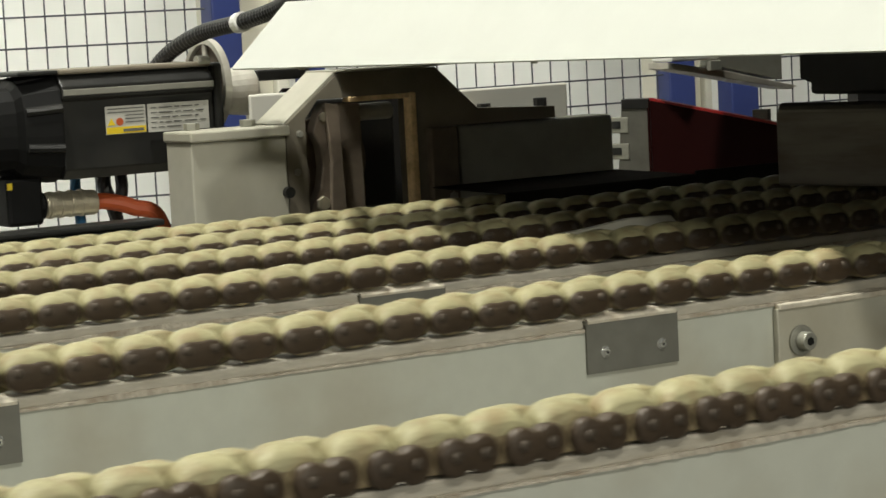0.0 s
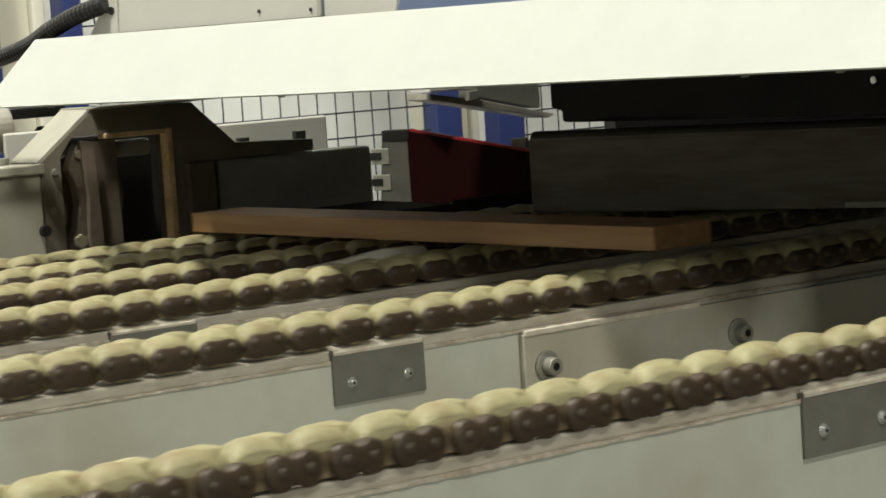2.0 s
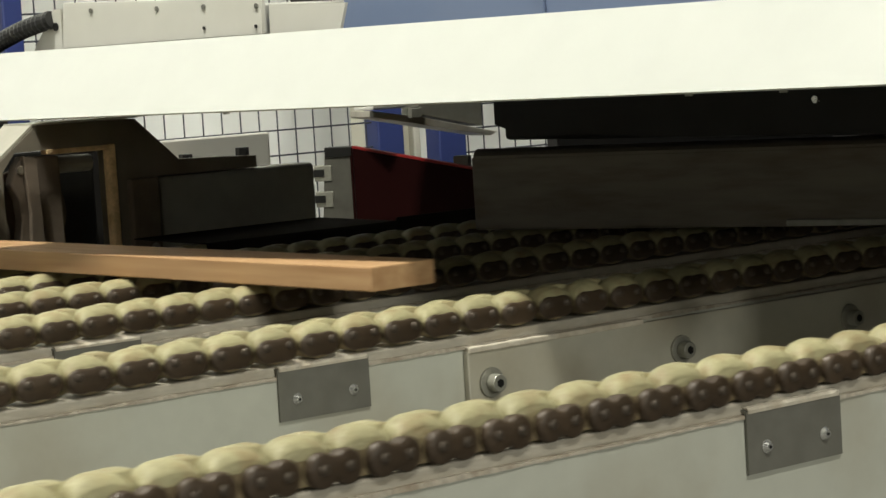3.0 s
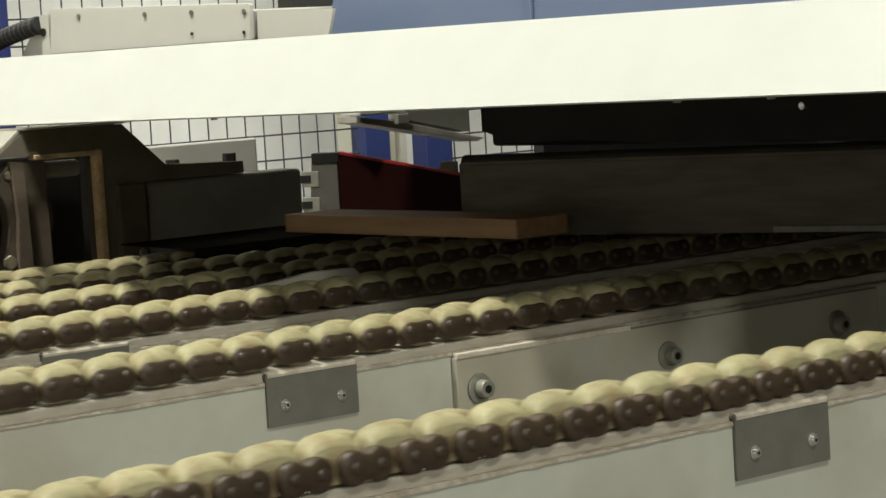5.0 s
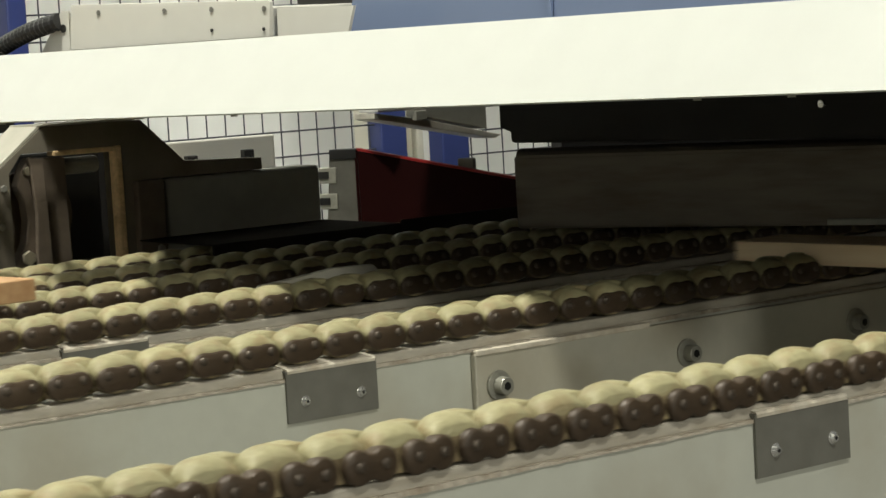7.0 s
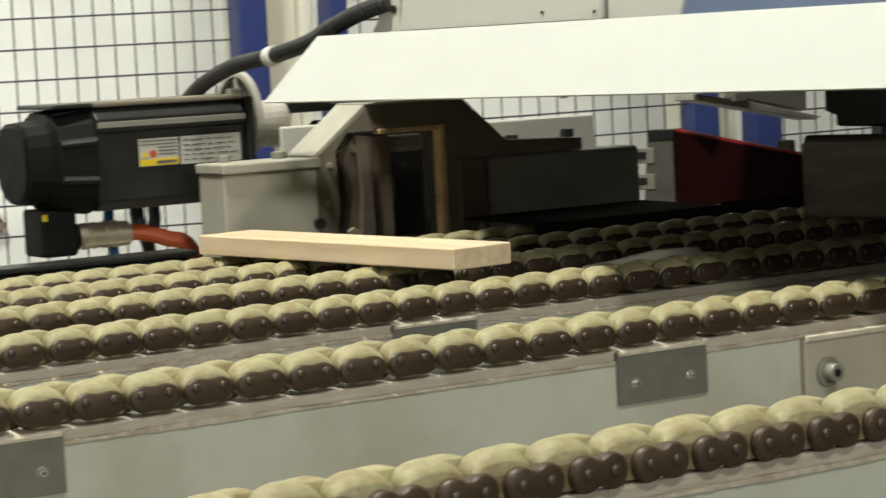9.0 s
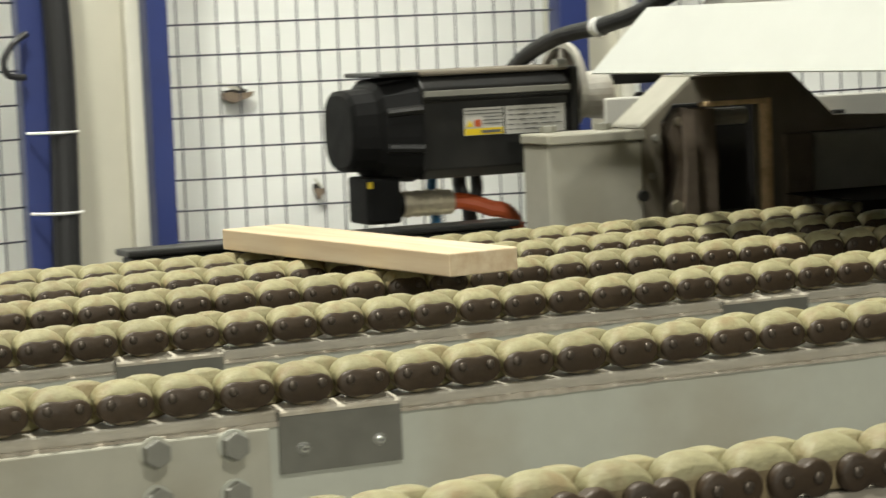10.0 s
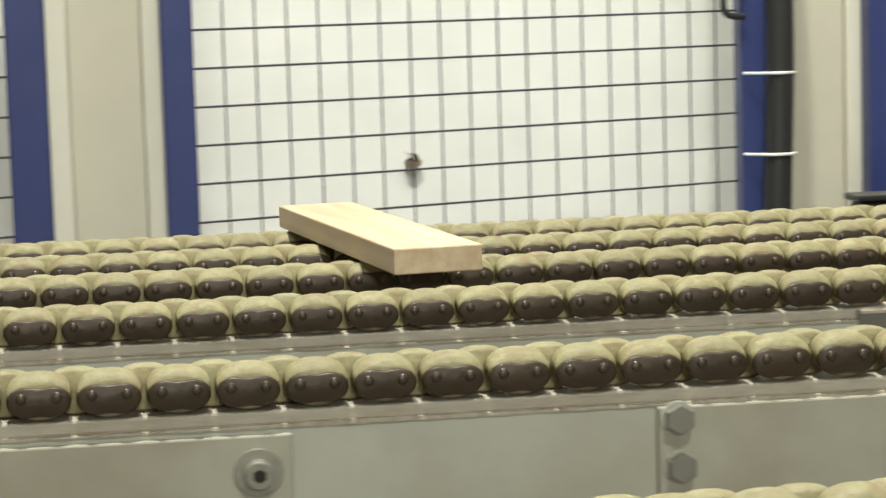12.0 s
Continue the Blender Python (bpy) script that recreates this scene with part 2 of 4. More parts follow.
def prism(pts, y0, y1, bev=0.0, axis="y", bm=None):
    """A plate from an outline in x, z, thick from y0 to y1 (or outline in y, z along x)."""
    b = bmesh.new()

    def at(p, d):
        return (p[0], d, p[1]) if axis == "y" else ((d, p[0], p[1]) if axis == "x" else (p[0], p[1], d))
    f0 = [b.verts.new(at(p, y0)) for p in pts]
    f1 = [b.verts.new(at(p, y1)) for p in pts]
    n = len(pts)
    b.faces.new(f0)
    b.faces.new(f1[::-1])
    for i in range(n):
        b.faces.new((f0[i], f1[i], f1[(i + 1) % n], f0[(i + 1) % n]))
    bmesh.ops.recalc_face_normals(b, faces=b.faces)
    if bev:
        bmesh.ops.bevel(b, geom=b.edges[:], offset=bev, segments=2, profile=0.5, affect="EDGES")
    return join(bm, b)


def tube(points, r, seg=12, bm=None, ribs=0.0):
    """A round tube through points, smoothed."""
    pts = [Vector(p) for p in points]
    fine = []
    n = 8
    for i in range(len(pts) - 1):
        p0, p1, p2, p3 = pts[max(i - 1, 0)], pts[i], pts[i + 1], pts[min(i + 2, len(pts) - 1)]
        for k in range(n):
            t = k / n
            fine.append(0.5 * ((2 * p1) + (p2 - p0) * t + (2 * p0 - 5 * p1 + 4 * p2 - p3) * t * t + (3 * p1 - p0 - 3 * p2 + p3) * t ** 3))
    fine.append(pts[-1])
    if ribs:
        dense = []
        for a, c in zip(fine, fine[1:]):
            k = max(int((c - a).length / ribs), 1)
            dense += [a.lerp(c, j / k) for j in range(k)]
        fine = dense + [fine[-1]]
    b = bmesh.new()
    rings = []
    for i, p in enumerate(fine):
        d = (fine[min(i + 1, len(fine) - 1)] - fine[max(i - 1, 0)]).normalized()
        u = d.cross(Vector((0.13, 0.31, 0.94))).normalized()
        v = d.cross(u)
        rr = r * (0.88 if ribs and i % 2 else 1.0)
        rings.append([b.verts.new(p + rr * (math.cos(2 * math.pi * k / seg) * u + math.sin(2 * math.pi * k / seg) * v)) for k in range(seg)])
    for a, c in zip(rings, rings[1:]):
        for k in range(seg):
            b.faces.new((a[k], a[(k + 1) % seg], c[(k + 1) % seg], c[k]))
    b.faces.new(rings[0][::-1])
    b.faces.new(rings[-1])
    bmesh.ops.recalc_face_normals(b, faces=b.faces)
    return join(bm, b)


def hexagon(c, axis, r, h, bev=0.0008):
    c = Vector(c)
    return cyl(c, c + Vector(axis) * h, r, 6, bev=bev)


# ---- setting ----
ROWS = [-0.4225, 0.0, 0.282, 0.466, 0.606, 0.722]
LIFT = [0.0028, 0, 0, 0, 0, 0]          # the front chain and its beam stand a little higher
TOP = CHAIN_Z + 0.013


def setting():
    solid("floor", box(-12, 10, -11, 4, -0.05, 0), FLOORM, "grey concrete hall floor under the conveyor", "floor", kind="structure")
    solid("ceiling", box(-12, 10, -11, 4, 6.0, 6.1), HALLM, "grey hall ceiling", "ceiling", kind="structure")
    solid("wall_back", box(-12, 10, 2.32, 2.47, 0, 6.0), WALLM, "white painted wall with a few torn holes", "wall", kind="structure")
    solid("wall_left", box(-12.1, -12, -11, 4, 0, 6.0), HALLM, "plain grey hall wall", "wall", kind="structure")
    solid("wall_right", box(10, 10.1, -11, 4, 0, 6.0), HALLM, "plain grey hall wall", "wall", kind="structure")
    solid("wall_front", box(-12, 10, -11.1, -11, 0, 6.0), HALLM, "plain grey hall wall", "wall", kind="structure")


setting()


def torn_hole(x, z, w, h, seed):
    rnd = random.Random(seed)
    n = 16
    pts = []
    for i in range(n):
        a = 2 * math.pi * i / n
        k = 0.6 + 0.5 * rnd.random()
        pts.append((x + w / 2 * k * math.cos(a), z + h / 2 * k * math.sin(a)))
    ob = thing("wall_hole", pose(0, 0, 0), "dark torn hole with a ragged edge in the white wall", "hole")
    part("hollow", prism(pts, 2.312, 2.3195), HOLE, ob)
    flap = [(x - w * 0.75, z + h * 0.75), (x - w * 0.05, z + h * 0.40), (x + w * 0.15, z + h * 0.15), (x - w * 0.15, z + h * 0.25)]
    part("flap", prism(flap, 2.300, 2.306), COLUMN, ob)
    low = [(x - w * 0.55, z + h * 0.05), (x - w * 0.2, z + h * 0.12), (x + w * 0.1, z - h * 0.02), (x + w * 0.6, z + h * 0.1), (x + w * 0.5, z - h * 0.2), (x + w * 0.1, z - h * 0.45), (x - w * 0.2, z - h * 0.6), (x - w * 0.5, z - h * 0.3)]
    part("torn_edge", prism(low, 2.304, 2.3115), TORN, ob, "brown torn filling")


torn_hole(1.305, 1.019, 0.048, 0.026, 3)
torn_hole(1.441, 0.853, 0.014, 0.026, 4)
torn_hole(0.43, 0.855, 0.022, 0.026, 5)

# ---- safety fence ----


def fence_panel(a, b, dx, dz, zref, first, z0=0.1, z1=2.0):
    """A wire mesh panel between the points a and b of the plan."""
    a, b = Vector((*a, 0)), Vector((*b, 0))
    length = (b - a).length
    ob = thing("safety_fence", pose(a.x, a.y, 0, 0, 0, math.degrees(math.atan2(b.y - a.y, b.x - a.x))), "dark blue welded wire mesh safety fence between posts", "fence", "safety fence bays")
    z = zref - dz * int((zref - z0) / dz)
    while z < z1:
        part("wire", cyl((0, -0.002, z), (length, -0.002, z), 0.0015, 8), WIRE, ob)
        z += dz
    x = first
    while x < length:
        part("wire", cyl((x, 0.002, z0), (x, 0.002, z1), 0.0013, 8), WIRE, ob)
        x += dx


fence_panel((-0.95, 1.43), (-0.161, 1.71), 0.0459, 0.05, 1.0242, 0.03)
fence_panel((0.075, 1.787), (0.884, 2.085), 0.0459, 0.05, 1.0242, 0.0443)
fence_panel((1.117, 2.10), (1.695, 1.94), 0.0306, 0.0470, 1.0850, 0.0185)
fence_panel((1.89, 1.935), (2.577, 1.935), 0.0379, 0.0430, 0.9810, 0.0333)
fence_panel((2.78, 1.935), (3.6, 1.935), 0.0379, 0.0430, 0.9550, 0.02)


def fence_post(x0, x1, y):
    ob = thing("fence_post", pose((x0 + x1) / 2, y, 0), "dark blue square steel fence post", "post", "fence posts")
    w = (x1 - x0) / 2
    part("tube", box(-w, w, -0.02, 0.02, 0.008, 2.05, 0.003), BLUE, ob)
    part("foot_plate", box(-w - 0.03, w + 0.03, -0.05, 0.05, 0, 0.008, 0.001), BLUE, ob)


for a, b, y in ((-0.161, -0.111, 1.72), (0.034, 0.075, 1.785), (0.882, 0.923, 2.08), (1.084, 1.117, 2.10), (1.695, 1.745, 1.935), (1.855, 1.89, 1.935), (2.577, 2.635, 1.935), (2.715, 2.778, 1.935)):
    fence_post(a, b, y)


def column(x0, x1, y):
    ob = thing("steel_column", pose(0, 0, 0), "beige steel column with pale flanges behind the fence", "column", "columns")
    f = min(0.03, (x1 - x0) * 0.22)
    part("web", box(x0 + f + 0.001, x1 - f - 0.001, y + 0.012, y + 0.022, 0, 3.0, 0.002), COLUMN, ob)
    for a in (x0, x1 - f):
        part("flange", box(a, a + f, y, y + 0.11, 0, 3.0, 0.004), FLANGE, ob)


column(-0.115, 0.04, 1.82)
column(0.935, 1.095, 2.13)
column(1.748, 1.853, 1.965)
column(2.638, 2.713, 1.965)


def fence_cable():
    ob = thing("cable_bundle", pose(0, 0, 0), "thick black cable run tied to a blue post", "cable")
    y = 2.04
    part("cable", tube([(0.925, y, 0.55), (0.929, y, 0.8), (0.934, y, 0.95), (0.935, y, 1.1), (0.928, y, 1.3), (0.92, y, 1.6)], 0.0205, 14), CABLE, ob)
    for z in (0.865, 0.983):
        part("cable_tie", tube([(0.884, y + 0.012, z), (0.907, y - 0.012, z), (0.93, y - 0.021, z), (0.953, y - 0.01, z), (0.957, y + 0.01, z)], 0.0023, 6), WHITEP, ob, "white nylon cable tie")
    part("loop", tube([(0.89, y + 0.01, 1.128), (0.868, y, 1.115), (0.852, y, 1.09), (0.858, y, 1.069), (0.885, y + 0.01, 1.065)], 0.005, 8), CABLE, ob)


fence_cable()

# ---- conveyor beams ----
BX0, BX1 = -4.0, 6.0


def bolt_hex(x, y, z, r, parent, washer=1.12):
    part("washer", cyl((x, y, z), (x, y - 0.0016, z), r * washer, 24, bev=0.0005), BEAM, parent, "painted washer")
    part("bolt_head", hexagon((x, y - 0.0022, z), (0, -1, 0), r, r * 0.75), STEEL, parent, "dull hex bolt")


def bolt_socket(x, y, z, r, parent):
    part("washer", cyl((x, y, z), (x, y - 0.0025, z), r * 1.7, 28, bev=0.0006), ZINC, parent, "zinc washer")
    bm = cyl((x, y - 0.0025, z), (x, y - 0.0025 - r * 1.3, z), r, 24, bev=0.0008)
    part("bolt_head", bm, ZINC, parent, "socket head bolt")
    part("socket", cyl((x, y - 0.0022 - r * 1.3, z), (x, y - 0.0029 - r * 1.3, z), r * 0.5, 6), BLACK, parent)


def cover_plate(x, y, z=0.8825):
    """A folded sheet cover, 81 mm wide, with two round head screws."""
    ob = thing("joint_cover", pose(x, y, z), "folded grey steel cover plate with two screws on a chain beam", "cover plate", "joint covers")
    out = [(-0.0025, -0.037), (-0.0025, 0.0), (0.012, 0.0025), (0.012, 0.0007), (-0.0008, -0.0015), (-0.0008, -0.037)]
    part("sheet", prism(out, 0, 0.081, axis="x"), COVERM, ob)
    part("dust", prism([(-0.0030, -0.0016), (-0.0026, 0.0003), (0.012, 0.0028), (0.012, 0.0040), (-0.0020, 0.0019), (-0.0032, 0.0004)], 0.001, 0.080, axis="x"), PALEDUST, ob, "pale sawdust on the fold")
    for sx in (0.0155, 0.0655):
        bm = cyl((sx, -0.0024, -0.0225), (sx, -0.0034, -0.0225), 0.0042, 20, bev=0.0003)
        cyl((sx, -0.0034, -0.0225), (sx, -0.0056, -0.0225), 0.0038, 20, 0.0022, bm=bm)
        part("screw", bm, SCREW, ob, "bright round head screw")
        part("recess", cyl((sx, -0.0055, -0.0225), (sx, -0.0059, -0.0225), 0.0011, 6), BLACK, ob)
    return ob


def beam(i, y):
    ob = thing("chain_beam", pose(0, 0, LIFT[i]), "pale grey painted steel beam carrying a conveyor chain", "beam", "chain beams")
    part("web", box(BX0, BX1, y, y + 0.038, 0.62, 0.876, 0.002), BEAM, ob)
    part("wear_strip", box(BX0, BX1, y + 0.002, y + 0.036, 0.8765, 0.8848, 0.0015), GUIDE, ob, "dusty pale plastic wear strip")
    # sawdust lying on the ledge
    rnd = random.Random(20 + i)
    bm = bmesh.new()
    n = 700
    rows_ = []
    for k in range(n + 1):
        x = -1.2 + k * 4.6 / n
        h = 0.0001 + 0.0040 * max(0, noise.noise((x * 7, i * 3.1, 0)) + 0.1) + 0.0006 * rnd.random()
        w = -0.0008 - 0.0010 * rnd.random()
        rows_.append([bm.verts.new((x, y + w, 0.8756 - 0.4 * h)), bm.verts.new((x, y + w * 0.6, 0.8762 + h)), bm.verts.new((x, y + 0.0045, 0.8768 + h * 0.6))])
    for a, b in zip(rows_, rows_[1:]):
        for q in range(2):
            bm.faces.new((a[q], b[q], b[q + 1], a[q + 1]))
    part("sawdust_line", bm, DUSTY, ob, "brown sawdust caked along the edge")
    for x in (BX0 + 0.3, 5.6):
        part("leg", box(x, x + 0.06, y + 0.001, y + 0.037, -LIFT[i], 0.619, 0.003), BEAM, ob)
    return ob


BEAMS = [beam(i, y) for i, y in enumerate(ROWS)]


def splice(x0, x1, y, parent, z0=0.70, z1=0.8735):
    part("splice_plate", box(x0, x1, y - 0.0065, y - 0.0005, z0, z1, 0.0012), SPLICEM, parent, "bolted splice plate")


splice(1.152, 1.64, ROWS[1], BEAMS[1])
for bx, bz in ((1.173, 0.848), (1.376, 0.847), (1.583, 0.848)):
    bolt_socket(bx, ROWS[1] - 0.0065, bz, 0.0068, BEAMS[1])
part("splice_dust", box(1.153, 1.335, ROWS[1] - 0.0082, ROWS[1] - 0.001, 0.8722, 0.8768, 0.0010), PALEDUST, BEAMS[1], "sawdust on the splice plate")
splice(0.247, 0.468, ROWS[1], BEAMS[1], 0.70, 0.8755)
for bx, bz in ((0.258, 0.869), (0.395, 0.869), (0.444, 0.868), (0.395, 0.84), (0.444, 0.838), (0.259, 0.841)):
    bolt_hex(bx, ROWS[1] - 0.0065, bz, 0.0088, BEAMS[1])
splice(-0.35, 0.0395, ROWS[1], BEAMS[1], 0.70, 0.8725)
bolt_socket(0.0200, ROWS[1] - 0.0065, 0.8520, 0.0080, BEAMS[1])
splice(-0.2, 0.1, ROWS[0], BEAMS[0])
for y, xs in ((ROWS[1], (0.4755, 0.9805)), (ROWS[0], (0.42, 1.009)), (ROWS[2], (0.461, 0.965)), (ROWS[3], (0.62,))):
    for x in xs:
        cover_plate(x, y)


def side_rail():
    ob = thing("side_rail", pose(0, 0, 0), "black steel side rail beside the conveyor", "rail")
    part("web", box(0.66, 1.075, 0.862, 0.898, 0.0, 0.902, 0.004), BLACK, ob)
    part("top_strip", box(0.655, 1.08, 0.858, 0.902, 0.9025, 0.909, 0.002), BLACK, ob, "worn black top strip")


side_rail()

# ---- chains ----


def cap_mesh(w=0.0354):
    """One chain cap: a rounded plastic block with a flat worn crown and full shoulders, as wide as one pitch."""
    bm = bmesh.new()
    d = 0.0165
    prof = []
    n = 36
    for k in range(n):
        a = 2 * math.pi * k / n
        ca, sa = math.cos(a), math.sin(a)
        e = 2.3 if sa > 0 else 2.1
        r = 1.0 / (abs(ca) ** e + abs(sa) ** e) ** (1 / e)
        prof.append((w / 2 * r * ca, (0.0118 if sa > 0 else 0.0142) * r * sa))
    # the crown slopes down to the link plate at the front, with a shallow groove behind its lip
    secs = ((0.0, 0.93, -0.0056), (0.0008, 0.97, -0.0046), (0.0024, 1.0, -0.0029), (0.0046, 1.0, -0.0013), (0.0060, 0.99, -0.0010),
            (0.0074, 1.0, -0.0002), (d - 0.0026, 1.0, 0.0), (d - 0.0008, 0.95, 0.0), (d, 0.86, 0.0))
    rings = []
    for y, q, dz in secs:
        rings.append([bm.verts.new((x * q, y, z * q + dz * max(z, 0.0) / 0.0118)) for x, z in prof])
    for a, b in zip(rings, rings[1:]):
        for k in range(n):
            bm.faces.new((a[k], a[(k + 1) % n], b[(k + 1) % n], b[k]))
    # the lower flanks take the darker of the two cap colours
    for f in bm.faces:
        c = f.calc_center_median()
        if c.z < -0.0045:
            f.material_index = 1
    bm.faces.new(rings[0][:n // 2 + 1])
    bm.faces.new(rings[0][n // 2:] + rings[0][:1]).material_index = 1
    bm.faces.new(rings[-1][::-1])
    bmesh.ops.recalc_face_normals(bm, faces=bm.faces)
    return bm


def rounded_plate(pts, secs):
    """A plate from an outline, its front edge rolled over by the sections (y, scale)."""
    n = len(pts)
    cz = sum(z for x, z in pts) / n
    bm = bmesh.new()
    ring = [[bm.verts.new((x * q, y, cz + (z - cz) * q)) for x, z in pts] for y, q in secs]
    for a, b in zip(ring, ring[1:]):
        for k in range(n):
            bm.faces.new((a[k], a[(k + 1) % n], b[(k + 1) % n], b[k]))
    bm.faces.new(ring[-1])
    bmesh.ops.recalc_face_normals(bm, faces=bm.faces)
    return bm


def plate_mesh():
    """The dark link plate: nearly as wide as the cap, with a shallow waist above and below."""
    pts = []
    n = 48
    for k in range(n):
        a = 2 * math.pi * k / n
        ca, sa = math.cos(a), math.sin(a)
        e = 2.45 if sa > 0 else 2.05
        r = 1.0 / (abs(ca) ** e + abs(sa) ** e) ** (1 / e)
        x, z = 0.0175 * r * ca, (0.0090 if sa > 0 else 0.0104) * r * sa
        z -= math.copysign(0.0016 if sa > 0 else 0.0022, sa) * math.exp(-(x / 0.0066) ** 2) * min(1, abs(sa) * 2)
        pts.append((x, z - 0.0034))
    return rounded_plate(pts, ((0.0012, 1.0), (-0.0006, 1.0), (-0.0016, 0.955), (-0.0022, 0.87)))


def waisted_mesh():
    """The link plate of the front chain: two round lobes joined by a narrow waist."""
    pts = []
    n = 56
    for k in range(n):
        a = 2 * math.pi * (k + 0.5) / n
        x = 0.0172 * math.cos(a)
        d = abs(x) - 0.0080
        z = math.sqrt(max(0.0092 ** 2 - d * d, 0.0))
        if abs(x) < 0.0080:
            z = max(z, 0.0066)
        pts.append((x, math.copysign(z, math.sin(a)) - 0.0042))
    return rounded_plate(pts, ((0.006, 1.0), (-0.0004, 1.0), (-0.0016, 0.95), (-0.0023, 0.85)))


def pin_mesh():
    """The domed end of a chain pin, along y."""
    bm = bmesh.new()
    n = 12
    rings = [[bm.verts.new((r * math.cos(2 * math.pi * k / n), y, r * math.sin(2 * math.pi * k / n))) for k in range(n)]
             for y, r in ((-0.0012, 0.0031), (-0.0026, 0.0031), (-0.0035, 0.0026), (-0.0040, 0.0014))]
    for a, b in zip(rings, rings[1:]):
        for k in range(n):
            bm.faces.new((a[k], a[(k + 1) % n], b[(k + 1) % n], b[k]))
    bm.faces.new(rings[-1])
    bmesh.ops.recalc_face_normals(bm, faces=bm.faces)
    return bm


def inner_mesh():
    """The inner link between two caps: a lower block set half a pitch on, with its rollers."""
    bm = bmesh.new()
    n = 20
    w, d = 0.0330, 0.0135
    prof = []
    for k in range(n):
        a = 2 * math.pi * k / n
        ca, sa = math.cos(a), math.sin(a)
        r = 1.0 / (abs(ca) ** 2.7 + abs(sa) ** 2.7) ** (1 / 2.7)
        prof.append((w / 2 * r * ca, 0.0128 * r * sa))
    rings = [[bm.verts.new((x * q, y, z * q)) for x, z in prof] for y, q in ((0.0, 0.90), (0.0014, 1.0), (d, 1.0), (d + 0.001, 0.93))]
    for a, b in zip(rings, rings[1:]):
        for k in range(n):
            bm.faces.new((a[k], a[(k + 1) % n], b[(k + 1) % n], b[k]))
    # the gap's darkness is put into the colour of the lower faces
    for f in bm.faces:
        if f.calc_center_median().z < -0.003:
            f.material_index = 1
    bm.faces.new(rings[0])
    bm.faces.new(rings[-1][::-1])
    bmesh.ops.recalc_face_normals(bm, faces=bm.faces)
    return bm


def shared(name, bm, material, other=None):
    me = bpy.data.meshes.new(name)
    bm.normal_update()
    bm.to_mesh(me)
    bm.free()
    me.materials.append(material)
    if other:
        me.materials.append(other)
    for p in me.polygons:
        p.use_smooth = True
    me.set_sharp_from_angle(angle=radians(50))
    return me


NARROW_CAP = shared("cap", cap_mesh(0.0342), RUBBER, DARKER_CAP)
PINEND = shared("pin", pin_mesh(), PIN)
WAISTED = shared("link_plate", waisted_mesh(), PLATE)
CAP, LINKPLATE, INNER = shared("cap", cap_mesh(), RUBBER, DARKER_CAP), shared("link_plate", plate_mesh(), PLATE), shared("inner_link", inner_mesh(), RUBBER, DARKER_CAP)
PHASE = [0.0205, 0.0366, 0.0260, 0.0094, 0.0140, 0.0121]           # where the first cap's left edge lies at the end of the clip
LINKS = 176
CHAINS = []


def child(name, me, parent, m):
    ob = new(name, me)
    ob.parent = parent
    ob.matrix_basis = m
    return ob


def chain(i):
    ob = thing("conveyor_chain", pose(0, ROWS[i], CHAIN_Z + LIFT[i]), "roller chain with cream plastic caps and dark link plates", "chain", "conveyor chains")
    for k in range(LINKS):
        x = (k + 0.5) * PITCH
        if i == 0:
            # seen from its other side: the bare plates stand half a pitch on, before the caps
            cap = child("cap", NARROW_CAP, ob, pose(x - 0.0009, 0.003, 0))
            child("inner_link", INNER, ob, pose(x + PITCH / 2, 0.0205, -0.0040))
            child("link_plate", WAISTED, cap, pose(PITCH / 2 - 0.0030, -0.003, -0.0020))
            for q in (-0.0082, 0.0082):
                child("pin", PINEND, cap, pose(PITCH / 2 - 0.0030 + q, -0.003, -0.0056))
        else:
            cap = child("cap", CAP, ob, pose(x - 0.0009, 0, 0))
            child("inner_link", INNER, ob, pose(x + PITCH / 2, 0.0172, -0.0019))
            child("link_plate", LINKPLATE, cap, pose(0, 0, 0))
            for q in (-0.0096, 0.0096):
                child("pin", PINEND, cap, pose(q, 0, -0.0010))
    return ob


for i in range(6):
    CHAINS.append(chain(i))
# ---- saw hood across the chains ----
HU = Vector((0.111, -0.994, 0.0))          # along the hood, towards the infeed side
HN = Vector((0.994, 0.111, 0.0))
HOOD = Matrix(((HU.x, HN.x, 0, 1.0895), (HU.y, HN.y, 0, 0.7121), (0, 0, 1, 0), (0, 0, 0, 1)))    # x along, y inwards


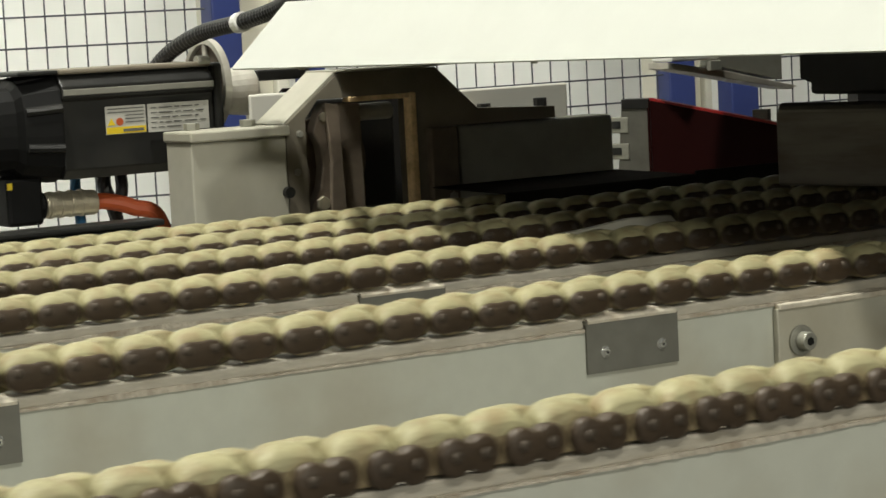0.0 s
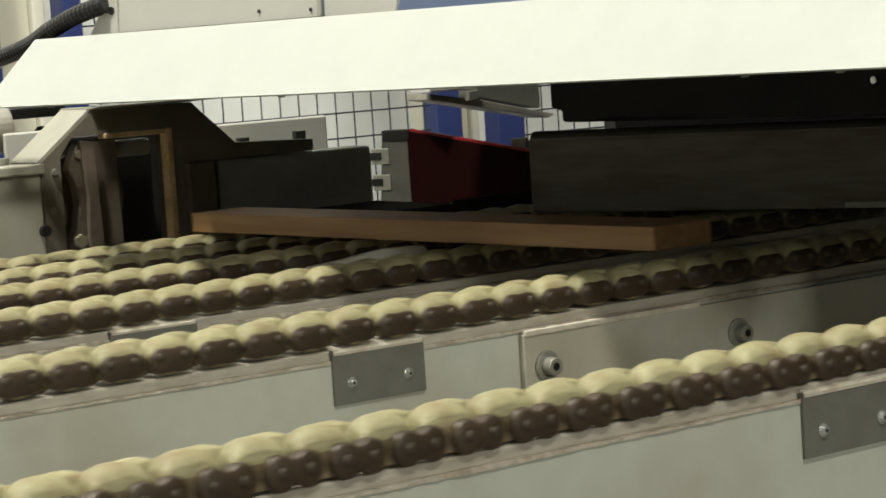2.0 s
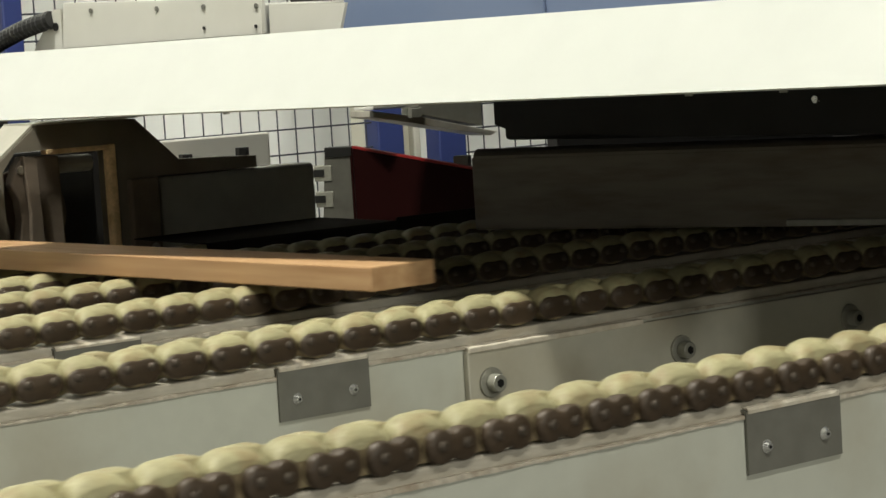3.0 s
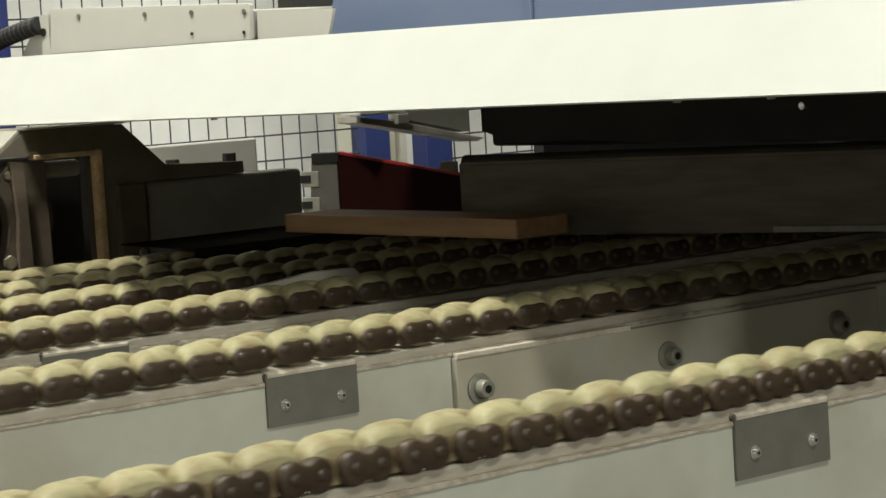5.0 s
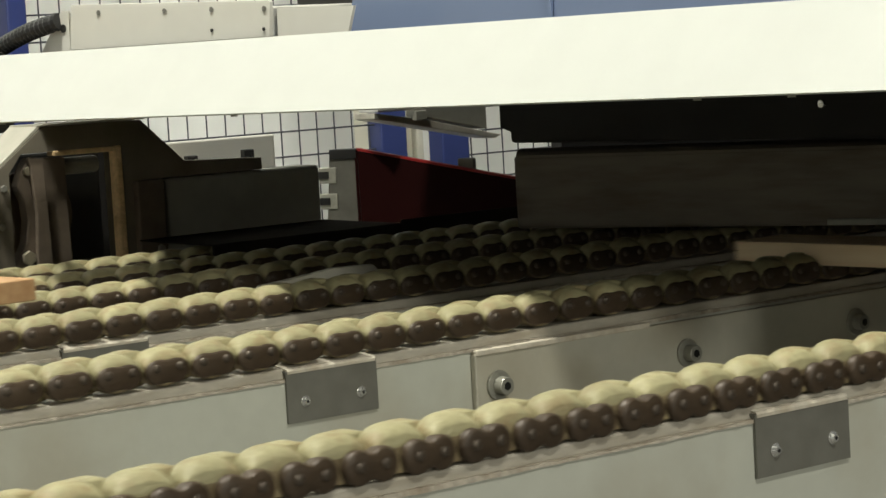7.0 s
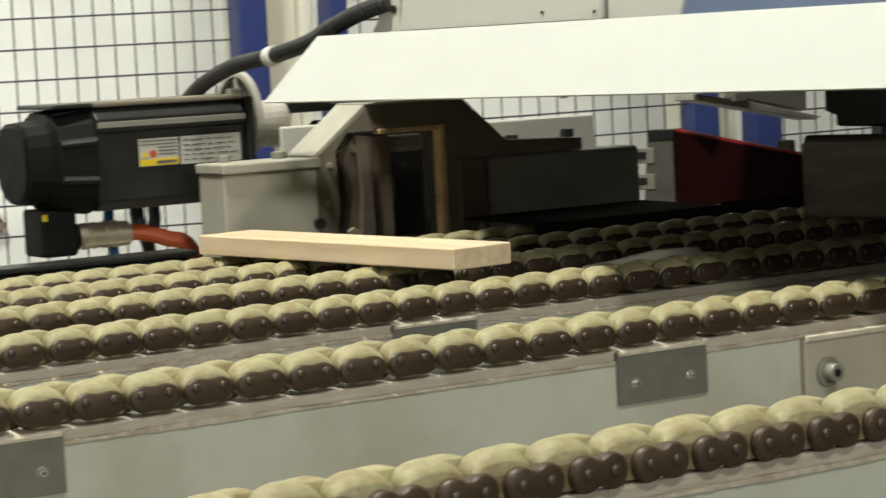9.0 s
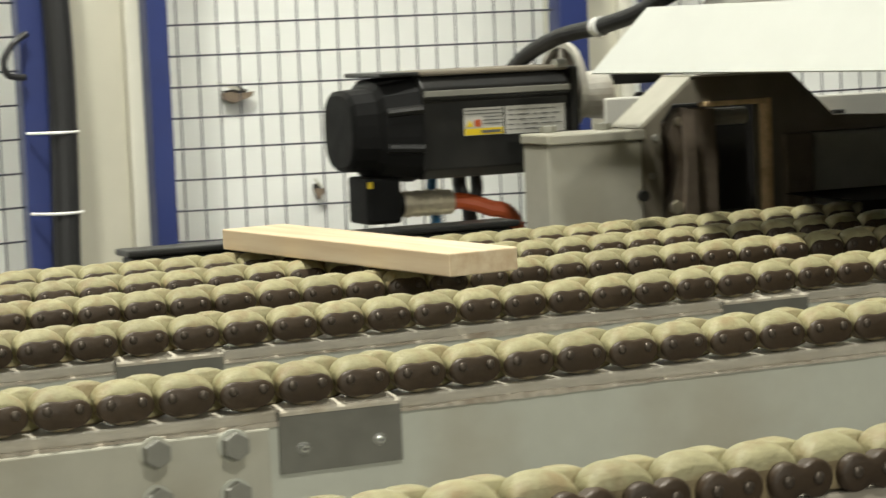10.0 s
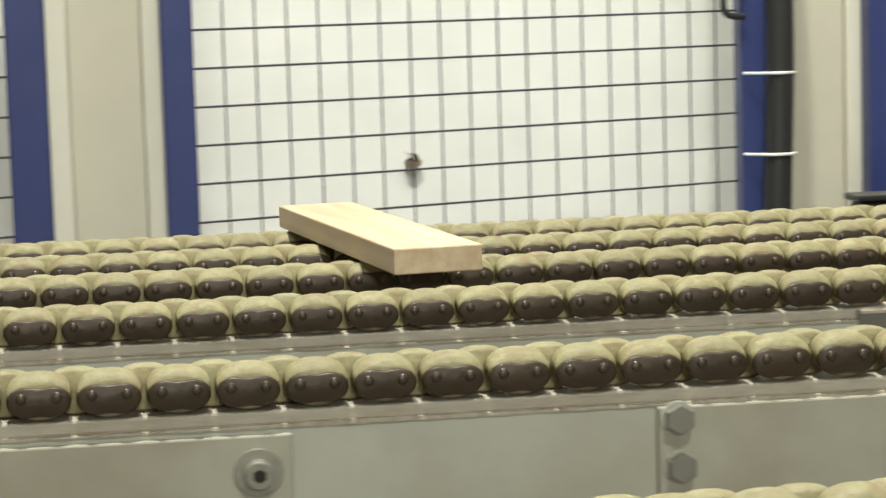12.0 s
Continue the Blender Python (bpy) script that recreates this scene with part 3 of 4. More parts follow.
def hood():
    ob = thing("saw_hood", HOOD, "cream painted sheet metal hood across the chains", "machine hood")
    # sloped front sheet with a folded lower lip; its end is cut at a slant
    bm = bmesh.new()
    zb, zt, dy = 1.0605, 1.1225, 0.045
    a = [(0.0, 0.0, zb), (1.55, 0.0, zb), (1.55, dy, zt), (0.034, dy, zt)]
    inn = [(x, y + 0.0022, z - 0.0012) for x, y, z in a]
    va, vi = [bm.verts.new(p) for p in a], [bm.verts.new(p) for p in inn]
    bm.faces.new(va)
    bm.faces.new(vi[::-1])
    for k in range(4):
        bm.faces.new((va[k], vi[k], vi[(k + 1) % 4], va[(k + 1) % 4]))
    bmesh.ops.recalc_face_normals(bm, faces=bm.faces)
    part("front_sheet", bm, CREAM, ob)
    part("lower_lip", box(0.004, 1.55, 0.0026, 0.022, zb - 0.0005, zb + 0.0016), CREAM, ob)
    # unseen roof and end wall, near-black so little light bounces below
    part("roof", box(0.036, 1.55, dy + 0.003, 1.5, 1.1195, 1.1222), SHADED, ob)
    part("end_wall", box(1.545, 1.5485, dy + 0.003, 1.49, 0.95, 1.119), SHADED, ob)
    for s in (0.10, 0.43, 0.92, 1.0):
        part("rivet", cyl((s, 0.012, zb - 0.0006), (s, 0.012, zb - 0.003), 0.003, 10), ZINC, ob)


hood()


def hood_covers():
    ob = thing("cover_box", HOOD, "white screwed cover box on the saw hood", "cover box")
    part("front_panel", prism([(0.148, 1.1228), (0.427, 1.1228), (0.430, 1.1526), (0.428, 1.154), (0.155, 1.165), (0.153, 1.164)], 0.060, 0.064, 0.0006), PANELP, ob)
    part("body", box(0.15, 0.425, 0.066, 0.20, 1.1228, 1.149, 0.002), PANELP, ob)
    part("side_panel", prism([(0.431, 1.1228), (0.518, 1.1228), (0.526, 1.1437), (0.432, 1.1475)], 0.066, 0.069), PANELP, ob)
    for s, z in ((0.195, 1.1555), (0.290, 1.152), (0.354, 1.150), (0.423, 1.147), (0.353, 1.1318), (0.421, 1.1297)):
        part("screw", cyl((s, 0.0598, z), (s, 0.0588, z), 0.0024 if z > 1.14 else 0.0016, 12), ALU if z > 1.14 else BLACK, ob)
    part("gusset", prism([(0.102, 1.1228), (0.147, 1.1228), (0.147, 1.160), (0.136, 1.160)], 0.061, 0.064), PANELP, ob)
    part("gusset_screw", cyl((0.139, 0.0608, 1.1437), (0.139, 0.0598, 1.1437), 0.004, 12), BLACK, ob)
    bs = thing("blue_cover", HOOD, "pale blue see-through plastic cover on the saw hood", "cover")
    part("sheet", prism([(0.458, 1.1225), (1.4, 1.1225), (1.4, 1.30), (0.53, 1.30)], 0.12, 0.124), SEEBLUE, bs)
    part("rib", box(0.694, 0.697, 0.117, 0.1195, 1.1225, 1.30), SEEBLUE, bs)
    up = thing("upper_housing", HOOD, "dark machine housing above the saw", "housing")
    part("panel", box(0.30, 0.52, 0.21, 0.30, 1.1225, 1.26, 0.002), BLACK, up)


hood_covers()


def saw_inside():
    ob = thing("saw_housing", pose(0, 0, 0), "dusty saw housing coloured near-black for the shade under the hood", "saw housing")
    # body and walls carry the deep shade in their colour
    part("upper_body", box(1.632, 2.69, -0.65, 0.49, 1.003, 1.115, 0.004), SHADED, ob)
    # unseen panel added to keep lamp light off the guard and portal
    part("rear_roof", box(1.27, 2.69, 0.55, 0.90, 1.112, 1.1165, 0.001), SHADED, ob)
    part("rear_wall", box(2.70, 2.72, -0.75, 1.0, 0.30, 1.115), SHADED, ob)
    part("side_wall", box(2.15, 2.70, 0.98, 1.0, 0.30, 1.115), SHADED, ob)
    part("ragged_edge", prism([(0.49, 1.02), (0.44, 1.006), (0.36, 1.010), (0.2, 1.004), (0.0, 1.008), (-0.6, 1.003), (-0.6, 1.06), (0.49, 1.06)], 1.620, 1.6315, axis="x"), SHADED, ob)
    part("screw", cyl((1.6198, 0.051, 1.036), (1.6165, 0.051, 1.036), 0.0038, 12, bev=0.0005), SCREW, ob, "bright screw head")
    rail = thing("guide_rail", pose(0, 0, 0), "grey aluminium guide rail hung from the saw hood", "rail")
    part("bar", prism([(1.814, 1.023), (1.844, 1.018), (2.009, 0.987), (2.02, 0.991), (1.90, 1.017), (1.814, 1.031)], 0.95, 0.99, 0.0008), CASTING, rail)
    part("end_block", box(1.816, 1.89, 0.945, 0.985, 1.0315, 1.045, 0.002), WHITEP, rail)
    part("clamp", box(1.872, 1.89, 0.94, 0.9485, 1.018, 1.030, 0.001), STEEL, rail)
    part("slider", prism([(1.895, 1.022), (2.0, 1.0), (2.0, 1.05), (1.9, 1.05)], 0.955, 0.99, 0.001), STEEL, rail)
    part("hanger", box(1.82, 1.84, 0.96, 0.98, 1.044, 1.1185), STEEL, rail)


saw_inside()


def pusher():
    ob = thing("guide_plate", pose(1.580, 0.461, 0, 0, 0, -90 + math.degrees(math.atan2(0.127, 0.411))), "worn rubbed steel guide plate standing over the chains", "guide plate")
    # local x runs towards the infeed side, local y points inwards (+x)
    part("plate", box(-0.018, 1.0, 0.0, 0.012, 0.915, 0.990, 0.003), PUSHM, ob)
    part("top_edge", cyl((-0.015, 0.009, 0.9885), (0.996, 0.009, 0.9885), 0.009, 14, bev=0.001), PUSHM, ob)
    # pale bar added for the line of reflected light at the foot
    part("wear_bar", box(0.33, 1.0, -0.003, -0.0005, 0.916, 0.922, 0.0008), ALU, ob, "pale bar for the reflection along the plate foot")
    for s in (0.06, 0.42):
        part("stay", box(s, s + 0.03, 0.0125, 0.12, 0.93, 0.975, 0.002), RUST, ob)
    return ob


PUSHER = pusher()


def red_guard():
    a, b = Vector((1.827, 1.007, 0)), Vector((1.949, 0.80, 0))
    u = (b - a).normalized()
    n = Vector((-u.y, u.x, 0))
    m = Matrix(((u.x, n.x, 0, a.x), (u.y, n.y, 0, a.y), (0, 0, 1, 0), (0, 0, 0, 1)))
    ob = thing("red_guard", m, "red guard panel coloured near-black for shade, on an aluminium profile", "guard")
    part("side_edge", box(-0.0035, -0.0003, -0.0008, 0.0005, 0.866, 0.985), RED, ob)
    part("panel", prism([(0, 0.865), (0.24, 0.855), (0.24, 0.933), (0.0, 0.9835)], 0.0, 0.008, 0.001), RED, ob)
    part("top_edge", prism([(0.0, 0.984), (0.24, 0.9335), (0.24, 0.9365), (0.0, 0.987)], -0.0005, 0.0085), LIT_RED, ob, "red top edge coloured bright as if lit")
    # slotted profile at its far end
    bm = prism([(-0.048, 0.875), (-0.002, 0.875), (-0.002, 0.986), (-0.038, 0.986)], 0.001, 0.02, 0.001)
    part("profile", bm, PROFILE, ob, "slotted aluminium profile")
    part("cap", box(-0.038, -0.001, -0.001, 0.021, 0.974, 0.9865, 0.001), BLACK, ob)
    for z in (0.955, 0.922):
        part("slot_nut", box(-0.054, -0.030, -0.0004, 0.014, z - 0.011, z + 0.009, 0.001), ZINC, ob)
        part("slot", box(-0.055, -0.040, -0.0016, 0.0, z - 0.005, z + 0.004), BLACK, ob)
    part("hinge", box(0.13, 0.15, 0.010, 0.022, 0.952, 0.968, 0.001), STEEL, ob)


red_guard()

# ---- clamp portal ----
solid("machine_base", box(1.0, 1.75, 0.84, 1.12, 0.0, 0.78, 0.004), GREYP, "grey welded steel machine base behind the chains", "machine base")


def portal():
    ob = thing("clamp_portal", pose(0, 0, 0), "grey steel portal bracket with a sawdust-coated opening", "machine bracket")
    yf, yb = 0.85, 0.882
    outer = [(1.222, 0.78), (1.222, 0.995), (1.290, 1.0465), (1.412, 1.0465), (1.466, 0.998), (1.57, 0.994), (1.57, 0.981), (1.432, 0.981), (1.418, 0.965), (1.418, 0.78)]
    bm = bmesh.new()
    # front and back faces are built as strips between the outer and inner outlines
    strips = [((1.222, 0.78), (1.246, 0.78), (1.246, 1.000), (1.222, 0.995)),
              ((1.222, 0.995), (1.246, 1.000), (1.262, 1.020), (1.290, 1.0465)),
              ((1.290, 1.0465), (1.262, 1.020), (1.374, 1.020), (1.412, 1.0465)),
              ((1.412, 1.0465), (1.374, 1.020), (1.382, 1.012), (1.466, 0.998)),
              ((1.466, 0.998), (1.382, 1.012), (1.418, 0.965), (1.432, 0.981)),
              ((1.466, 0.998), (1.432, 0.981), (1.57, 0.981), (1.57, 0.994)),
              ((1.382, 1.012), (1.382, 0.78), (1.418, 0.78), (1.418, 0.965))]
    grid = {}

    def v(p, y):
        k = (p, y)
        if k not in grid:
            grid[k] = bm.verts.new((p[0], y, p[1]))
        return grid[k]
    for s in strips:
        bm.faces.new([v(p, yf) for p in s])
        bm.faces.new([v(p, yb) for p in s][::-1])
    for a, b in zip(outer, outer[1:]):
        bm.faces.new((v(a, yf), v(b, yf), v(b, yb), v(a, yb)))
    bmesh.ops.recalc_face_normals(bm, faces=bm.faces)
    part("frame", bm, GREYD, ob)
    part("arm_flange", box(1.285, 1.415, yf - 0.004, yb + 0.03, 1.0472, 1.0495, 0.0008), GREYP, ob)
    # outer slanted flange; paler paint holds its lit look beside the shaded frame
    sl = prism([(1.2195, 0.9965), (1.2215, 0.9945), (1.2895, 1.0475), (1.2875, 1.0495)], yf + 0.002, yb + 0.03)
    part("slanted_flange", sl, GREYP, ob, "slanted flange coloured paler as the lit side")
    # sawdust-coated lining of the opening
    part("lining", box(1.3760, 1.3845, yf - 0.0030, yf + 0.012, 0.78, 1.021, 0.002), OCHRE, ob, "ochre sawdust coat")
    part("lining", box(1.300, 1.3758, yf - 0.0026, yf + 0.012, 1.0150, 1.0205, 0.001), OCHRE, ob, "ochre sawdust coat")
    for x, z in ((1.233, 0.945), (1.238, 0.985), (1.405, 0.925)):
        part("bolt", hexagon((x, yf - 0.0003, z), (0, -1, 0), 0.004, 0.003, 0.0004), STEEL, ob)


portal()


def portal_box():
    ob = thing("drive_box", pose(0, 0, 0), "pale grey steel box with a bolted lid", "drive box")
    part("body", box(1.109, 1.221, 0.848, 0.905, 0.78, 0.984, 0.002), GREYP, ob)
    part("lid", box(1.107, 1.224, 0.843, 0.908, 0.9845, 0.9955, 0.002), GREYP, ob, "bolted lid")
    for x, y in ((1.135, 0.895), (1.196, 0.885)):
        part("bolt", hexagon((x, y, 0.9955), (0, 0, 1), 0.0085, 0.0075), ZINC, ob, "zinc hex bolt")
    part("knob", cyl((1.219, 0.8475, 0.925), (1.219, 0.841, 0.925), 0.006, 10), BLACK, ob)


portal_box()


def clamp():
    """The turning clamp head inside the portal; its axis runs along x."""
    ob = thing("turning_clamp", pose(1.302, 0.925, 0.955), "brown sawdust-covered turning clamp in the portal", "clamp")
    pts = [(-0.026, 0.060), (0.018, 0.058), (0.020, -0.06), (-0.052, -0.06), (-0.043, -0.042), (-0.036, -0.030), (-0.032, -0.008), (-0.034, 0.014), (-0.042, 0.030), (-0.034, 0.050)]
    part("jaw", prism(pts, -0.066, -0.050, 0.002), RUST, ob)
    part("jaw_disc", cyl((-0.006, -0.029, -0.004), (-0.006, -0.022, -0.004), 0.051, 28, bev=0.002), RUST, ob)
    # black box stands for the dark shadow behind the jaw
    part("jaw_back", box(-0.01, 0.10, 0.0, 0.04, -0.06, 0.062, 0.003), BLACK, ob)
    part("grip_block", prism([(-0.030, 0.061), (-0.012, 0.058), (-0.008, -0.06), (-0.028, -0.06), (-0.024, 0.0)], -0.073, -0.0665, 0.0015), RUST, ob)
    part("shaft", cyl((-0.005, -0.040, 0.047), (0.071, -0.040, 0.047), 0.0095, 16, bev=0.002), STEEL, ob)
    part("bolt", hexagon((-0.036, -0.0665, -0.046), (0, -1, 0), 0.008, 0.006), BRASSY, ob, "brass-coloured bolt")
    part("bolt", hexagon((-0.030, -0.0665, 0.046), (0, -1, 0), 0.005, 0.004), BRASSY, ob, "brass-coloured bolt")
    return ob


CLAMP = clamp()
# added plate; its near-black colour is the shade in the clamp opening
solid("portal_back", prism([(1.255, 0.78), (1.60, 0.78), (1.60, 0.978), (1.45, 0.978), (1.45, 1.03), (1.30, 1.03), (1.255, 0.985)], 0.985, 0.995, 0.001), SHADED, "added near-black plate that makes the clamp opening look shaded", "back plate")


def deflector():
    ob = thing("deflector_sheet", pose(0, 0, 0), "dark grey folded deflector sheet behind the chains", "deflector")
    bend = [(0.846 + 0.006 * (1 - math.cos(a)), 0.974 + 0.006 * math.sin(a)) for a in [radians(15 * k) for k in range(7)]]
    back = [(0.849 + 0.003 * (1 - math.cos(a)), 0.974 + 0.003 * math.sin(a)) for a in [radians(15 * k) for k in range(7)]]
    smooth(part("sheet", prism([(0.846, 0.78)] + bend + [(0.885, 0.980), (0.885, 0.977)] + back[::-1] + [(0.849, 0.78)], 1.431, 1.646, axis="x"), DEFL, ob))
    part("side_fold", box(1.6435, 1.6465, 0.8492, 0.90, 0.78, 0.9765, 0.0008), DEFL, ob)
    part("mount", box(1.395, 1.4305, 0.838, 0.8485, 0.78, 0.981, 0.002), RUST, ob)
    part("bolt", hexagon((1.42, 0.838, 0.905), (0, -1, 0), 0.005, 0.004), ZINC, ob)


deflector()


def chain_mask():
    """Added sheet that hides the last chain's end, near-black for the shade there."""
    ob = thing("chain_mask", pose(0, 0, 0), "added near-black folded sheet hiding the end of the last chain", "chain cover")
    out = [(0.700, 0.80), (0.700, 0.9132), (0.840, 0.9150), (0.840, 0.9165), (0.697, 0.9148), (0.697, 0.80)]
    part("sheet", prism(out, 1.395, 1.646, axis="x"), MASK_DARK, ob)
    part("lip", box(1.6465, 2.60, 0.697, 0.700, 0.80, 0.9185, 0.0006), MASK_DARK, ob)


chain_mask()


def rear_bracket():
    ob = thing("rear_plate", pose(0, 0, 0), "white rounded mounting plate with two hex bolts", "mounting plate")
    part("plate", box(1.44, 1.697, 1.0, 1.006, 0.90, 1.014, 0.0025), PANELP, ob)
    for x, z in ((1.544, 0.994), (1.624, 0.996)):
        bm = hexagon((x, 0.955, z - 0.006), (0, 0, 1), 0.008, 0.010)
        part("bolt", bm, BLACK, ob, "black hex bolt")
    part("ledge", box(1.46, 1.572, 0.92, 0.9995, 0.982, 0.988, 0.001), GREYD, ob)
    ob2 = thing("rear_plate", pose(0, 0, 0), "white rounded mounting plate behind the drive box", "mounting plate")
    part("plate", box(1.243, 1.31, 0.965, 0.970, 0.97, 1.026, 0.0024), PANELP, ob2)


rear_bracket()

# ---- servo motor ----


def motor():
    ob = thing("servo_motor", pose(0.938, 1.0, 1.0055), "black servo motor with rating labels", "motor")
    # body with two cooling grooves along its length
    hw, hh = 0.056, 0.0545
    out = [(-hw + 0.012, -hh), (hw - 0.012, -hh), (hw, -hh + 0.012), (hw, -0.02), (hw - 0.004, -0.016), (hw - 0.004, 0.016), (hw, 0.02), (hw, hh - 0.012),
           (hw - 0.012, hh), (-hw + 0.012, hh), (-hw, hh - 0.012), (-hw, 0.030), (-hw + 0.004, 0.027), (-hw + 0.004, -hh + 0.010)]
    part("body", prism(out, 0.075, 0.2515, 0.0012, axis="x"), BLACK, ob)
    part("top_plate", box(0.076, 0.252, -0.05, 0.05, hh + 0.0005, hh + 0.006, 0.002), GREYD, ob, "dusty top plate")
    # pale strip gives the body's bevel its highlight by colour
    part("edge_strip", box(0.0765, 0.2515, -hw - 0.0010, -hw + 0.0008, 0.0330, 0.0395, 0.0006), STEEL, ob, "pale strip painted as the highlight on the bevel")
    part("rear_top", box(0.03, 0.0755, -0.05, 0.05, hh + 0.001, hh + 0.006, 0.002), BLACK, ob)
    part("flange", box(0.252, 0.262, -0.058, 0.058, -0.057, 0.059, 0.004), BLACK, ob)
    # rear end cap, eight-sided and ribbed
    cap = bmesh.new()
    n = 24
    rings = []
    for x, r in ((0.0, 0.038), (0.004, 0.043), (0.028, 0.045), (0.034, 0.052), (0.072, 0.058), (0.0745, 0.058)):
        ring = []
        for k in range(n):
            a = 2 * math.pi * (k + 0.5) / n
            q = 1 / (abs(math.cos(a)) ** 3.2 + abs(math.sin(a)) ** 3.2) ** (1 / 3.2)
            ring.append(cap.verts.new((x, r * q * math.cos(a), r * q * math.sin(a))))
        rings.append(ring)
    for a, b in zip(rings, rings[1:]):
        for k in range(n):
            cap.faces.new((a[k], a[(k + 1) % n], b[(k + 1) % n], b[k]))
    cap.faces.new(rings[0])
    cap.faces.new(rings[-1][::-1])
    bmesh.ops.recalc_face_normals(cap, faces=cap.faces)
    part("end_cap", cap, MATTE, ob)
    for a in (20, 60, 120, 160, 200, 340):
        r = radians(a)
        part("rib", cyl((0.036, 0.050 * math.cos(r) * 1.08, 0.050 * math.sin(r) * 1.08), (0.074, 0.056 * math.cos(r) * 1.08, 0.056 * math.sin(r) * 1.08), 0.005, 8), BLACK, ob)
    for y in (-0.045, 0.045):
        part("screw", cyl((0.237, y, hh + 0.0062), (0.2515, y, hh + 0.0062), 0.006, 12), ZINC, ob)
    # rating plates on the front side
    yl = -hw + 0.0036
    part("warning_label", box(0.1235, 0.170, yl - 0.0006, yl, -0.0105, 0.0190), LABEL, ob, "white and yellow warning label")
    part("yellow_band", box(0.1240, 0.1695, yl - 0.0010, yl - 0.0007, -0.0100, -0.0030), YELLOW, ob)
    for k in range(5):
        part("print_bar", box(0.146 if k > 1 else 0.126, 0.168, yl - 0.0010, yl - 0.0007, 0.0155 - k * 0.0036, 0.0167 - k * 0.0036), PRINT, ob)
    part("print_bar", box(0.143, 0.167, yl - 0.0014, yl - 0.0011, -0.0082, -0.0052), PRINT, ob)
    part("warning_sign", prism([(0.1255, -0.001), (0.1345, -0.001), (0.130, 0.0065)], yl - 0.0012, yl - 0.0008), YELLOW, ob)
    part("warning_sign", cyl((0.1395, yl - 0.0008, 0.0025), (0.1395, yl - 0.0012, 0.0025), 0.0042, 16), ORANGE, ob, "red warning sign")
    part("rating_label", box(0.1725, 0.245, yl - 0.0006, yl, -0.0110, 0.0190), LABEL, ob, "white rating label")
    rnd = random.Random(8)
    for k in range(5):
        x = 0.176
        while x < 0.235:
            w = 0.004 + 0.012 * rnd.random()
            part("print_bar", box(x, min(x + w, 0.241), yl - 0.0010, yl - 0.0007, 0.0140 - k * 0.0052, 0.0152 - k * 0.0052), PRINT, ob)
            x += w + 0.003
    # plug at the rear underside
    part("socket_box", box(0.018, 0.058, -0.03, 0.025, -0.100, -0.050, 0.004), MATTE, ob)
    part("socket_spot", box(0.018, 0.0235, -0.0312, -0.0302, -0.061, -0.054), YELLOW, ob)
    part("elbow", cyl((0.03, -0.005, -0.082), (0.067, -0.005, -0.082), 0.0155, 18, bev=0.003), MATTE, ob)
    conn = part("connector", cyl((0.0675, -0.005, -0.082), (0.127, -0.005, -0.083), 0.0135, 24, bev=0.002), BRASSY, ob, "knurled metal connector")
    for k in range(4):
        part("ring", cyl((0.072 + 0.012 * k, -0.005, -0.0822), (0.077 + 0.012 * k, -0.005, -0.0823), 0.0146, 24, bev=0.0008), BRASSY, conn)


motor()


def cables():
    ob = thing("orange_cable", pose(0, 0, 0), "orange rubber sheathed motor cable", "cable")
    part("sheath", tube([(1.0655, 0.995, 0.9225), (1.078, 0.993, 0.922), (1.104, 0.985, 0.914), (1.132, 0.975, 0.894), (1.15, 0.97, 0.78)], 0.009, 12), ORANGE, ob)
    ob = thing("hanging_cable", pose(0, 0, 0), "black cable hanging behind the drive box", "cable")
    part("sheath", tube([(1.105, 1.05, 0.97), (1.102, 1.05, 0.935), (1.115, 1.05, 0.89), (1.11, 1.05, 0.78)], 0.008, 10), CABLE, ob)
    part("sheath", tube([(1.122, 1.06, 0.97), (1.128, 1.06, 0.93), (1.118, 1.06, 0.89), (1.13, 1.06, 0.78)], 0.007, 10), CABLE, ob)
    ob = thing("blue_hose", pose(0, 0, 0), "thin blue air hose", "hose")
    part("tube", tube([(1.075, 1.06, 0.96), (1.072, 1.06, 0.93), (1.076, 1.06, 0.89), (1.07, 1.06, 0.78)], 0.006, 10), mat("blue_hose", (0.03, 0.16, 0.34), 0.4, grain=0.1), ob)
    ob = thing("cable_conduit", pose(0, 0, 0), "black corrugated cable conduit over the motor", "conduit")
    part("tube", tube([(1.155, 1.08, 1.02), (1.172, 1.03, 1.069), (1.178, 0.95, 1.095), (1.177, 0.85, 1.1055), (1.176, 0.77, 1.117), (1.160, 0.69, 1.131), (1.157, 0.63, 1.143), (1.164, 0.585, 1.151)], 0.009, 14, ribs=0.003), CABLE, ob)
    part("clip", cyl((1.1775, 0.858, 1.1045), (1.1772, 0.846, 1.106), 0.0108, 16), WHITEP, ob, "white clip")


cables()


